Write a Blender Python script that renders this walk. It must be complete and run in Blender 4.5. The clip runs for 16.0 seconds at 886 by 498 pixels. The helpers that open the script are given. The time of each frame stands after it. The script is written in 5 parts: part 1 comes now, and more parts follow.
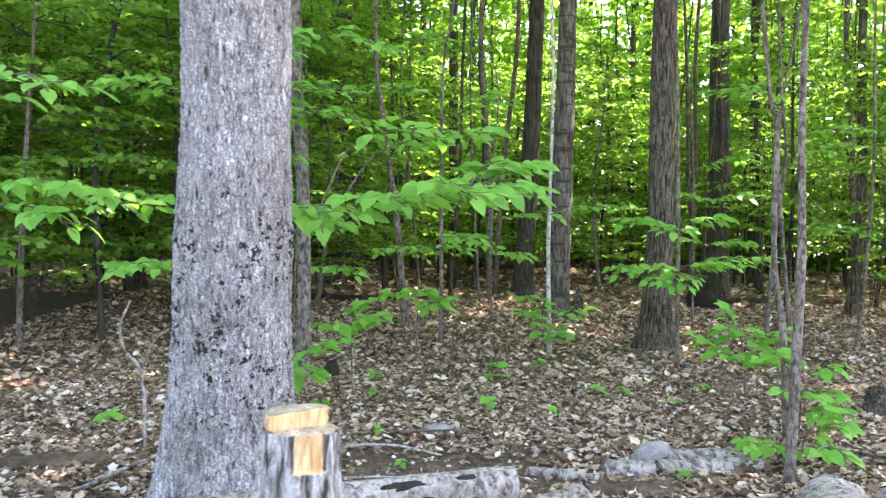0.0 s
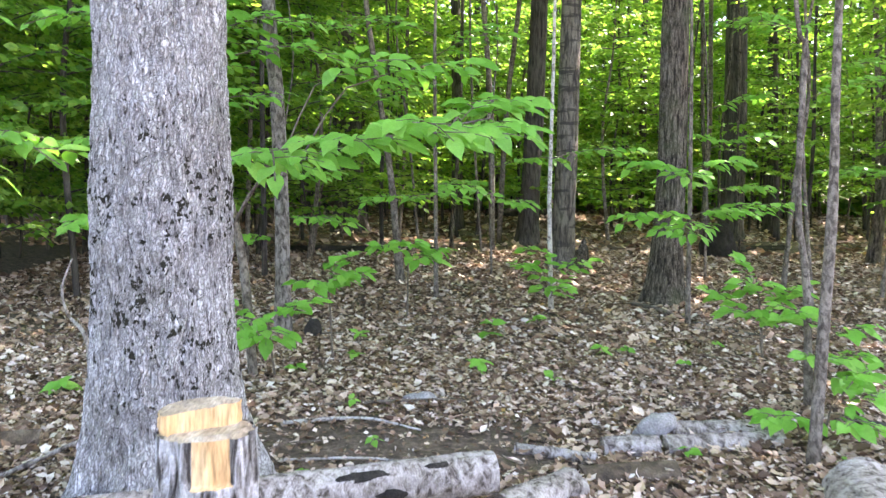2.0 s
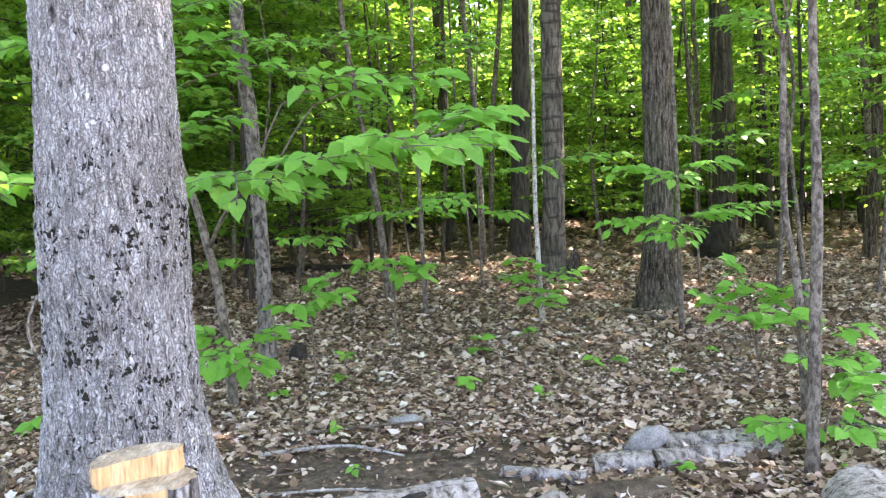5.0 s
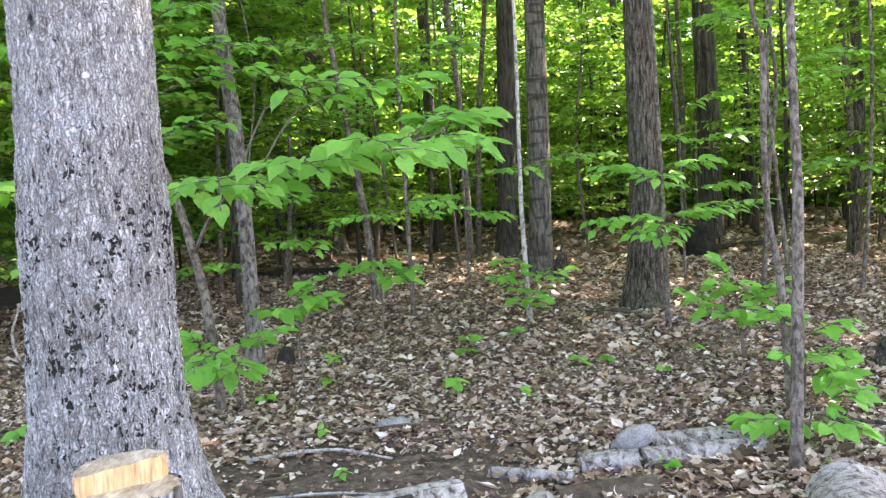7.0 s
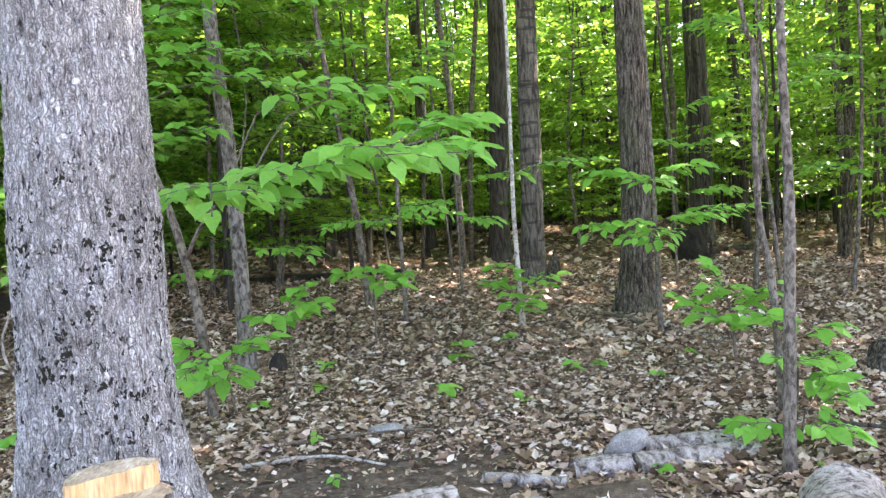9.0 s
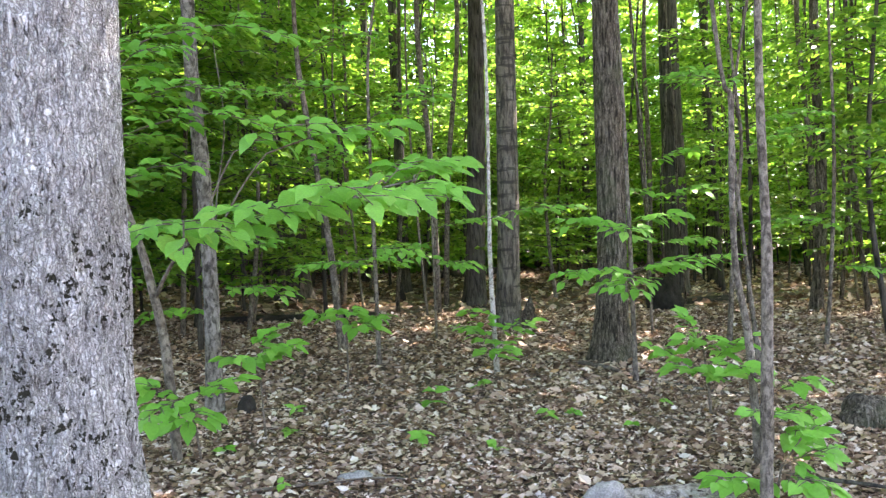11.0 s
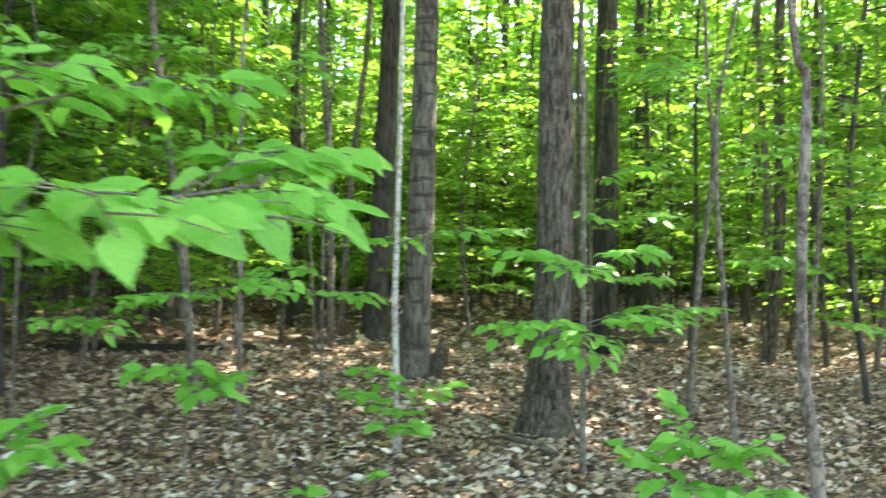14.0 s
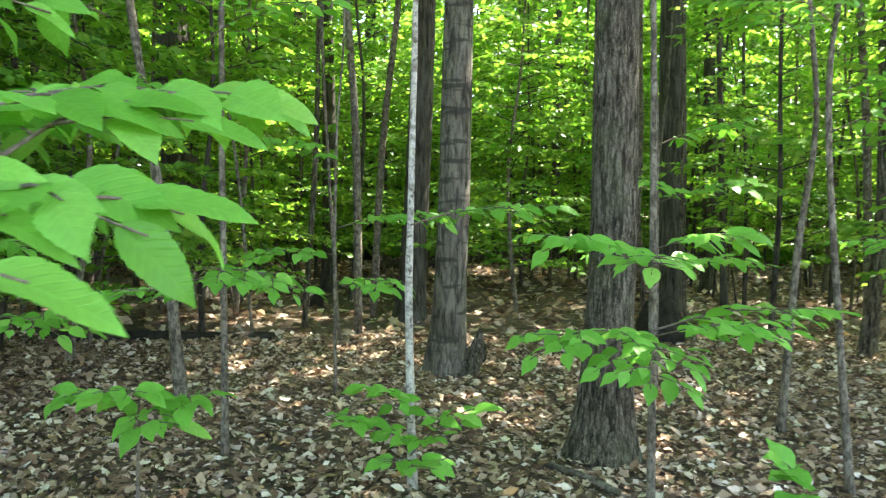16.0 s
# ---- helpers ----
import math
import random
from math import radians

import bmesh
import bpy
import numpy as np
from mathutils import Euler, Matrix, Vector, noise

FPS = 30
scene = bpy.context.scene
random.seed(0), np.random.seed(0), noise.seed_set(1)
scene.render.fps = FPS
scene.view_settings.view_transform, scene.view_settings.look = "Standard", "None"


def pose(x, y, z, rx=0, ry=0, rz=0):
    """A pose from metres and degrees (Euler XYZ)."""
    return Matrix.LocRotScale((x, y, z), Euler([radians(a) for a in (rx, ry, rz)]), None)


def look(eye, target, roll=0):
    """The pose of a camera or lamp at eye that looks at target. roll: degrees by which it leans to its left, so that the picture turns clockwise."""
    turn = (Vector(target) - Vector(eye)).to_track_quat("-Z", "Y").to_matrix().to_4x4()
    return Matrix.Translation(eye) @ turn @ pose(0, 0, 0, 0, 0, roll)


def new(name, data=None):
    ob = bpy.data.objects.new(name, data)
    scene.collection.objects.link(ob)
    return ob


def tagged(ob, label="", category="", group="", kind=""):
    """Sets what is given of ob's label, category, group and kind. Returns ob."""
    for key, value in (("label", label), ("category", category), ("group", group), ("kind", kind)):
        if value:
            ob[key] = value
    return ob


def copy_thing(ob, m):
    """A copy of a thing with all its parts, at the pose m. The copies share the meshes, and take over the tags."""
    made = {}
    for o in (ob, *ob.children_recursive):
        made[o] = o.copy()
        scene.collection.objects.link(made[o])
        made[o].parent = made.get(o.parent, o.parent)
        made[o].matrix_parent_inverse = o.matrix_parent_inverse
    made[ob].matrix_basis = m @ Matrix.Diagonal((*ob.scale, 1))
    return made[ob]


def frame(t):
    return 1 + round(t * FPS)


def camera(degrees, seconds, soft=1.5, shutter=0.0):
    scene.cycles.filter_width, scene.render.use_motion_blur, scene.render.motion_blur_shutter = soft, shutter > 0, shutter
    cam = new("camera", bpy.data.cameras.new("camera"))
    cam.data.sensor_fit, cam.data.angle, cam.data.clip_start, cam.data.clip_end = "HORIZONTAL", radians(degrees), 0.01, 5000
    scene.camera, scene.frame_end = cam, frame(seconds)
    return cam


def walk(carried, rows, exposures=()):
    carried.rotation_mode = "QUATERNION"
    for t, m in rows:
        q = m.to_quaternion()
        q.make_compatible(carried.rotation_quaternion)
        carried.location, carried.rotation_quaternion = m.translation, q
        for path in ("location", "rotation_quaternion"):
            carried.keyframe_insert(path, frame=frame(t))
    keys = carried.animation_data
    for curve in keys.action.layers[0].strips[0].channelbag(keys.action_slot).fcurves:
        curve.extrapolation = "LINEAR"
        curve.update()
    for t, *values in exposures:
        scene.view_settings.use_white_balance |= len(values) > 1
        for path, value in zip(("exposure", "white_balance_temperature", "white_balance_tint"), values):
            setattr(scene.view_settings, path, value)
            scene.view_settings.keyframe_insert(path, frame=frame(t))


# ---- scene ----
cam = camera(56.2, 16.0, soft=1.3, shutter=0.5)
PATH = [
    (0, (0.088, -0.059, 1.482), (0.051, 1.94, 1.457), 1.3),
    (0.5, (0.248, 0.101, 1.477), (0.2, 2.099, 1.42), 0.8),
    (1, (0.273, 0.248, 1.458), (0.249, 2.243, 1.315), 0.2),
    (1.5, (0.202, 0.329, 1.481), (0.222, 2.32, 1.29), 0.4),
    (2, (0.258, 0.535, 1.49), (0.194, 2.528, 1.337), 0.8),
    (2.5, (0.333, 0.674, 1.498), (0.231, 2.668, 1.368), 0.0),
    (3, (0.366, 0.696, 1.498), (0.276, 2.689, 1.366), -1.9),
    (3.5, (0.374, 0.69, 1.5), (0.307, 2.685, 1.375), -2.1),
    (4, (0.374, 0.687, 1.5), (0.313, 2.683, 1.382), -1.9),
    (6.5, (0.381, 0.688, 1.499), (0.326, 2.683, 1.368), -2.3),
    (7, (0.395, 0.678, 1.506), (0.36, 2.674, 1.385), -2.7),
    (7.5, (0.395, 0.684, 1.508), (0.37, 2.68, 1.395), -2.8),
    (8, (0.387, 0.694, 1.498), (0.358, 2.69, 1.382), -2.7),
    (8.5, (0.394, 0.683, 1.503), (0.368, 2.679, 1.379), -2.8),
    (9, (0.394, 0.683, 1.505), (0.378, 2.68, 1.396), -2.9),
    (9.2, (0.392, 0.681, 1.51), (0.38, 2.678, 1.416), -2.9),
    (11.3, (0.388, 0.771, 1.505), (0.461, 2.769, 1.501), -0.8),
    (11.5, (0.392, 0.799, 1.524), (0.492, 2.797, 1.495), -0.2),
    (12, (0.311, 0.926, 1.508), (0.479, 2.918, 1.463), 2.8),
    (12.5, (0.19, 1.393, 1.485), (0.228, 3.389, 1.597), 4.3),
    (13, (0.152, 1.804, 1.586), (0.304, 3.798, 1.586), 1.2),
    (13.5, (0.292, 2.218, 1.606), (0.359, 4.216, 1.58), 0.5),
    (14, (0.543, 2.743, 1.667), (0.817, 4.724, 1.686), 1.4),
    (14.5, (0.652, 3.04, 1.648), (1.032, 5.003, 1.579), 3.4),
    (15, (0.748, 3.426, 1.751), (1.159, 5.382, 1.663), 3.3),
    (15.5, (0.793, 3.725, 1.785), (1.043, 5.708, 1.714), 2.2),
    (16, (0.87, 3.977, 1.781), (1.012, 5.97, 1.711), 1.1),
]
walk(cam, [(t, look(eye, target, roll)) for t, eye, target, roll in PATH], [(0.0, 3.1, 6750, 21), (1.0, 3.22, 6800, 23), (3.0, 3.08, 6800, 24), (9.0, 3.03, 6800, 24), (12.0, 2.95, 6850, 18), (13.0, 3.12, 7200, 12), (14.5, 3.24, 6800, 5), (16.0, 3.05, 6850, 4)])

# ---------------------------------------------------------------- light
SUN_WAY = Vector((0.46, 0.32, 0.83)).normalized()      # towards the sun
world = bpy.data.worlds.new("world")
scene.world = world
world.use_nodes = True
wn = world.node_tree.nodes
wl = world.node_tree.links
wn.clear()
w_out = wn.new("ShaderNodeOutputWorld")
w_bg = wn.new("ShaderNodeBackground")
w_sky = wn.new("ShaderNodeTexSky")
w_sky.sky_type = "NISHITA"
w_sky.sun_disc = False
w_sky.sun_elevation = math.asin(SUN_WAY.z)
w_sky.sun_rotation = math.atan2(SUN_WAY.x, SUN_WAY.y)
w_sky.dust_density = 2.0
w_bg.inputs["Strength"].default_value = 0.15
wl.new(w_sky.outputs[0], w_bg.inputs[0])
wl.new(w_bg.outputs[0], w_out.inputs[0])
sun_data = bpy.data.lights.new("sun", "SUN")
sun_data.energy = 5.0
sun_data.angle = radians(0.55)
sun_data.color = (1.0, 0.95, 0.86)
sun_ob = new("sun", sun_data)
sun_ob.rotation_euler = SUN_WAY.to_track_quat("Z", "Y").to_euler()

rng = np.random.default_rng(7)


# ---------------------------------------------------------------- materials
def material(name):
    m = bpy.data.materials.new(name)
    m.use_nodes = True
    nt = m.node_tree
    nt.nodes.clear()
    return m, nt.nodes, nt.links


def ramp(nodes, stops):
    r = nodes.new("ShaderNodeValToRGB")
    els = r.color_ramp.elements
    while len(els) < len(stops):
        els.new(0.5)
    for e, (p, c) in zip(els, stops):
        e.position, e.color = p, (*c, 1) if len(c) == 3 else c
    return r


def leaf_material(name, stops, trans, mix, rough=0.45, veins=False):
    m, n, l = material(name)
    out = n.new("ShaderNodeOutputMaterial")
    geo = n.new("ShaderNodeNewGeometry")
    info = n.new("ShaderNodeObjectInfo")
    add = n.new("ShaderNodeMath")
    add.operation = "ADD"
    frac = n.new("ShaderNodeMath")
    frac.operation = "FRACT"
    l.new(geo.outputs["Random Per Island"], add.inputs[0])
    l.new(info.outputs["Random"], add.inputs[1])
    l.new(add.outputs[0], frac.inputs[0])
    col = ramp(n, stops)
    l.new(frac.outputs[0], col.inputs[0])
    tex = n.new("ShaderNodeTexCoord")
    noi = n.new("ShaderNodeTexNoise")
    noi.inputs["Scale"].default_value = 60
    noi.inputs["Detail"].default_value = 3
    l.new(tex.outputs["Object"], noi.inputs["Vector"])
    var = n.new("ShaderNodeHueSaturation")
    mr = n.new("ShaderNodeMapRange")
    mr.inputs["To Min"].default_value = 0.8
    mr.inputs["To Max"].default_value = 1.2
    l.new(noi.outputs["Fac"], mr.inputs["Value"])
    l.new(mr.outputs[0], var.inputs["Value"])
    l.new(col.outputs[0], var.inputs["Color"])
    bs = n.new("ShaderNodeBsdfPrincipled")
    bs.inputs["Roughness"].default_value = rough
    bs.inputs["Specular IOR Level"].default_value = 0.35
    l.new(var.outputs[0], bs.inputs["Base Color"])
    bump = n.new("ShaderNodeBump")
    bump.inputs["Strength"].default_value = 0.25
    bump.inputs["Distance"].default_value = 0.004
    l.new(noi.outputs["Fac"], bump.inputs["Height"])
    l.new(bump.outputs[0], bs.inputs["Normal"])
    if veins:
        # side veins slant off the midrib, in the leaf's own coordinates
        noi.inputs["Scale"].default_value = 7
        xyz = n.new("ShaderNodeSeparateXYZ")
        l.new(tex.outputs["Object"], xyz.inputs[0])
        ab = n.new("ShaderNodeMath")
        ab.operation = "ABSOLUTE"
        l.new(xyz.outputs["X"], ab.inputs[0])
        sl = n.new("ShaderNodeMath")
        sl.operation = "MULTIPLY_ADD"
        sl.inputs[1].default_value = -0.75
        l.new(ab.outputs[0], sl.inputs[0])
        l.new(xyz.outputs["Y"], sl.inputs[2])
        fq = n.new("ShaderNodeMath")
        fq.operation = "MULTIPLY"
        fq.inputs[1].default_value = 62
        l.new(sl.outputs[0], fq.inputs[0])
        sn = n.new("ShaderNodeMath")
        sn.operation = "SINE"
        l.new(fq.outputs[0], sn.inputs[0])
        rg = n.new("ShaderNodeMapRange")
        rg.inputs["From Min"].default_value, rg.inputs["From Max"].default_value = 0.55, 1.0
        l.new(sn.outputs[0], rg.inputs["Value"])
        mid = n.new("ShaderNodeMapRange")
        mid.inputs["From Min"].default_value, mid.inputs["From Max"].default_value = 0.012, 0.004
        l.new(ab.outputs[0], mid.inputs["Value"])
        mxv = n.new("ShaderNodeMath")
        mxv.operation = "MAXIMUM"
        l.new(rg.outputs[0], mxv.inputs[0])
        l.new(mid.outputs[0], mxv.inputs[1])
        bump.inputs["Distance"].default_value = 0.012
        bump.inputs["Strength"].default_value = 0.3
        bump.invert = True
        l.new(mxv.outputs[0], bump.inputs["Height"])
        gm = n.new("ShaderNodeMath")
        gm.operation = "MULTIPLY_ADD"
        gm.inputs[1].default_value = 0.08
        l.new(mxv.outputs[0], gm.inputs[0])
        l.new(mr.outputs[0], gm.inputs[2])
        l.new(gm.outputs[0], var.inputs["Value"])
    tr = n.new("ShaderNodeBsdfTranslucent")
    tc = n.new("ShaderNodeMix")
    tc.data_type = "RGBA"
    tc.blend_type = "MULTIPLY"
    tc.inputs["Factor"].default_value = 1.0
    l.new(var.outputs[0], tc.inputs["A"])
    tc.inputs["B"].default_value = (*trans, 1)
    l.new(tc.outputs["Result"], tr.inputs["Color"])
    mx = n.new("ShaderNodeMixShader")
    mx.inputs[0].default_value = mix
    l.new(bs.outputs[0], mx.inputs[1])
    l.new(tr.outputs[0], mx.inputs[2])
    l.new(mx.outputs[0], out.inputs[0])
    return m


def bark_material(name, pale, mid, dark, across=28, along=0.18, bump_d=0.012, spots=0.0, moss=0.0, bands=0.0, fine=1.0, stops=(0.36, 0.46, 0.58), plates=0.0):
    m, n, l = material(name)
    out = n.new("ShaderNodeOutputMaterial")
    bs = n.new("ShaderNodeBsdfPrincipled")
    bs.inputs["Roughness"].default_value = 0.9
    bs.inputs["Specular IOR Level"].default_value = 0.2
    tex = n.new("ShaderNodeTexCoord")
    mp = n.new("ShaderNodeMapping")
    mp.inputs["Scale"].default_value = (1, 1, along)
    l.new(tex.outputs["Object"], mp.inputs["Vector"])
    n1 = n.new("ShaderNodeTexNoise")
    n1.inputs["Scale"].default_value = across
    n1.inputs["Detail"].default_value = 6
    n1.inputs["Roughness"].default_value = 0.62
    n1.inputs["Distortion"].default_value = 0.6
    l.new(mp.outputs[0], n1.inputs["Vector"])
    c1 = ramp(n, list(zip(stops, (dark, mid, pale))))
    l.new(n1.outputs["Fac"], c1.inputs[0])
    n2 = n.new("ShaderNodeTexNoise")
    n2.inputs["Scale"].default_value = 140 * fine
    n2.inputs["Detail"].default_value = 4
    l.new(tex.outputs["Object"], n2.inputs["Vector"])
    n3 = n.new("ShaderNodeTexNoise")
    n3.inputs["Scale"].default_value = 3.0
    n3.inputs["Detail"].default_value = 4
    l.new(tex.outputs["Object"], n3.inputs["Vector"])
    last = c1.outputs[0]

    def blend(fac, colour, kind="MIX", by=1.0):
        nonlocal last
        mx = n.new("ShaderNodeMix")
        mx.data_type, mx.blend_type = "RGBA", kind
        if fac is None:
            mx.inputs["Factor"].default_value = by
        else:
            l.new(fac, mx.inputs["Factor"])
        l.new(last, mx.inputs["A"])
        if isinstance(colour, tuple):
            mx.inputs["B"].default_value = (*colour, 1)
        else:
            l.new(colour, mx.inputs["B"])
        last = mx.outputs["Result"]

    g = ramp(n, [(0.3, (0.72, 0.72, 0.72)), (0.7, (1.22, 1.22, 1.22))])
    l.new(n2.outputs["Fac"], g.inputs[0])
    blend(None, g.outputs[0], "MULTIPLY", 1.0)
    g3 = ramp(n, [(0.35, (0.78, 0.76, 0.74)), (0.65, (1.12, 1.12, 1.14))])
    l.new(n3.outputs["Fac"], g3.inputs[0])
    blend(None, g3.outputs[0], "MULTIPLY", 1.0)
    crack = None
    if plates:
        # raised plates parted by narrow crooked cracks
        wv = n.new("ShaderNodeMix")
        wv.data_type = "VECTOR"
        wv.inputs["Factor"].default_value = 0.05
        wn1 = n.new("ShaderNodeTexNoise")
        wn1.inputs["Scale"].default_value = 26
        wn1.inputs["Detail"].default_value = 5
        l.new(tex.outputs["Object"], wn1.inputs["Vector"])
        mpp = n.new("ShaderNodeMapping")
        mpp.inputs["Scale"].default_value = (1, 1, 0.15)
        l.new(tex.outputs["Object"], mpp.inputs["Vector"])
        l.new(mpp.outputs[0], wv.inputs["A"])
        l.new(wn1.outputs["Color"], wv.inputs["B"])
        ve = n.new("ShaderNodeTexVoronoi")
        ve.feature = "DISTANCE_TO_EDGE"
        ve.inputs["Scale"].default_value = plates
        l.new(wv.outputs["Result"], ve.inputs["Vector"])
        crack = n.new("ShaderNodeMapRange")
        crack.inputs["From Min"].default_value, crack.inputs["From Max"].default_value = 0.0, 0.26
        l.new(ve.outputs["Distance"], crack.inputs["Value"])
        cr = ramp(n, [(0.0, (0.34, 0.31, 0.29)), (0.5, (0.85, 0.84, 0.83)), (1.0, (1.1, 1.1, 1.1))])
        l.new(crack.outputs[0], cr.inputs[0])
        blend(None, cr.outputs[0], "MULTIPLY", 0.75)
    if spots:
        mp2 = n.new("ShaderNodeMapping")
        mp2.inputs["Scale"].default_value = (1, 1, 0.8)
        l.new(tex.outputs["Object"], mp2.inputs["Vector"])
        warp = n.new("ShaderNodeTexNoise")
        warp.inputs["Scale"].default_value = 34
        warp.inputs["Detail"].default_value = 4
        l.new(mp2.outputs[0], warp.inputs["Vector"])
        vo = n.new("ShaderNodeTexVoronoi")
        vo.inputs["Scale"].default_value = 40
        mix_v = n.new("ShaderNodeMix")
        mix_v.data_type = "VECTOR"
        mix_v.inputs["Factor"].default_value = 0.09
        l.new(mp2.outputs[0], mix_v.inputs["A"])
        l.new(warp.outputs["Color"], mix_v.inputs["B"])
        l.new(mix_v.outputs["Result"], vo.inputs["Vector"])
        # each cell holds a spot of its own size, and only patches of the trunk are spotted
        sep = n.new("ShaderNodeSeparateColor")
        l.new(vo.outputs["Color"], sep.inputs[0])
        sz = n.new("ShaderNodeMapRange")
        sz.inputs["From Min"].default_value, sz.inputs["From Max"].default_value = 0.2, 1.0
        sz.inputs["To Min"].default_value, sz.inputs["To Max"].default_value = 0.05, 0.64
        l.new(sep.outputs[0], sz.inputs["Value"])
        xyz = n.new("ShaderNodeSeparateXYZ")
        l.new(tex.outputs["Object"], xyz.inputs[0])
        hz = ramp(n, [(0.05, (0.25,) * 3), (0.16, (0.9,) * 3), (0.33, (1.0,) * 3), (0.42, (0.3,) * 3), (0.7, (0.15,) * 3)])
        zs = n.new("ShaderNodeMath")
        zs.operation = "MULTIPLY"
        zs.inputs[1].default_value = 0.25
        l.new(xyz.outputs["Z"], zs.inputs[0])
        l.new(zs.outputs[0], hz.inputs[0])
        pa = ramp(n, [(0.37, (0.25,) * 3), (0.56, (1.0,) * 3)])
        n4 = n.new("ShaderNodeTexNoise")
        n4.inputs["Scale"].default_value = 4.5
        l.new(tex.outputs["Object"], n4.inputs["Vector"])
        l.new(n4.outputs["Fac"], pa.inputs[0])
        k = n.new("ShaderNodeMath")
        k.operation = "MULTIPLY"
        l.new(hz.outputs[0], k.inputs[0])
        l.new(pa.outputs[0], k.inputs[1])
        k2 = n.new("ShaderNodeMath")
        k2.operation = "MULTIPLY"
        l.new(k.outputs[0], k2.inputs[0])
        l.new(sz.outputs[0], k2.inputs[1])
        df = n.new("ShaderNodeMath")
        df.operation = "SUBTRACT"
        l.new(k2.outputs[0], df.inputs[0])
        l.new(vo.outputs["Distance"], df.inputs[1])
        ed = n.new("ShaderNodeMapRange")
        ed.inputs["From Min"].default_value, ed.inputs["From Max"].default_value = -0.05, 0.06
        ed.inputs["To Max"].default_value = spots
        l.new(df.outputs[0], ed.inputs["Value"])
        blend(ed.outputs[0], (0.042, 0.038, 0.026))
    if moss:
        mo = ramp(n, [(0.50, (0, 0, 0)), (0.66, (moss,) * 3)])
        l.new(n3.outputs["Fac"], mo.inputs[0])
        blend(mo.outputs[0], (0.07, 0.085, 0.035))
    if bands:
        mp3 = n.new("ShaderNodeMapping")
        mp3.inputs["Scale"].default_value = (0.6, 0.6, 3.2)
        l.new(tex.outputs["Object"], mp3.inputs["Vector"])
        nb = n.new("ShaderNodeTexNoise")
        nb.inputs["Scale"].default_value = 5
        nb.inputs["Detail"].default_value = 3
        l.new(mp3.outputs[0], nb.inputs["Vector"])
        rb = ramp(n, [(0.56, (0, 0, 0)), (0.64, (bands,) * 3)])
        l.new(nb.outputs["Fac"], rb.inputs[0])
        blend(rb.outputs[0], dark)
    l.new(last, bs.inputs["Base Color"])
    ad = n.new("ShaderNodeMath")
    ad.operation = "MULTIPLY_ADD"
    ad.inputs[1].default_value = 0.25
    l.new(n2.outputs["Fac"], ad.inputs[0])
    l.new(n1.outputs["Fac"], ad.inputs[2])
    height = ad.outputs[0]
    if crack:
        hm = n.new("ShaderNodeMath")
        hm.operation = "MULTIPLY_ADD"
        hm.inputs[1].default_value = 0.6
        l.new(crack.outputs[0], hm.inputs[0])
        l.new(height, hm.inputs[2])
        height = hm.outputs[0]
    bump = n.new("ShaderNodeBump")
    bump.inputs["Strength"].default_value = 0.9
    bump.inputs["Distance"].default_value = bump_d
    l.new(height, bump.inputs["Height"])
    l.new(bump.outputs[0], bs.inputs["Normal"])
    l.new(bs.outputs[0], out.inputs[0])
    return m


def mottled(name, stops, scale, bump_d=0.01, rough=0.9, stretch=(1, 1, 1), fine=120):
    m, n, l = material(name)
    out = n.new("ShaderNodeOutputMaterial")
    bs = n.new("ShaderNodeBsdfPrincipled")
    bs.inputs["Roughness"].default_value = rough
    bs.inputs["Specular IOR Level"].default_value = 0.25
    tex = n.new("ShaderNodeTexCoord")
    mp = n.new("ShaderNodeMapping")
    mp.inputs["Scale"].default_value = stretch
    l.new(tex.outputs["Object"], mp.inputs["Vector"])
    n1 = n.new("ShaderNodeTexNoise")
    n1.inputs["Scale"].default_value = scale
    n1.inputs["Detail"].default_value = 7
    n1.inputs["Roughness"].default_value = 0.65
    l.new(mp.outputs[0], n1.inputs["Vector"])
    c = ramp(n, stops)
    l.new(n1.outputs["Fac"], c.inputs[0])
    n2 = n.new("ShaderNodeTexNoise")
    n2.inputs["Scale"].default_value = fine
    n2.inputs["Detail"].default_value = 3
    l.new(mp.outputs[0], n2.inputs["Vector"])
    g = ramp(n, [(0.3, (0.65,) * 3), (0.7, (1.3,) * 3)])
    l.new(n2.outputs["Fac"], g.inputs[0])
    mx = n.new("ShaderNodeMix")
    mx.data_type, mx.blend_type = "RGBA", "MULTIPLY"
    mx.inputs["Factor"].default_value = 1
    l.new(c.outputs[0], mx.inputs["A"])
    l.new(g.outputs[0], mx.inputs["B"])
    l.new(mx.outputs["Result"], bs.inputs["Base Color"])
    ad = n.new("ShaderNodeMath")
    ad.operation = "MULTIPLY_ADD"
    ad.inputs[1].default_value = 0.3
    l.new(n2.outputs["Fac"], ad.inputs[0])
    l.new(n1.outputs["Fac"], ad.inputs[2])
    b = n.new("ShaderNodeBump")
    b.inputs["Strength"].default_value = 0.8
    b.inputs["Distance"].default_value = bump_d
    l.new(ad.outputs[0], b.inputs["Height"])
    l.new(b.outputs[0], bs.inputs["Normal"])
    l.new(bs.outputs[0], out.inputs[0])
    return m


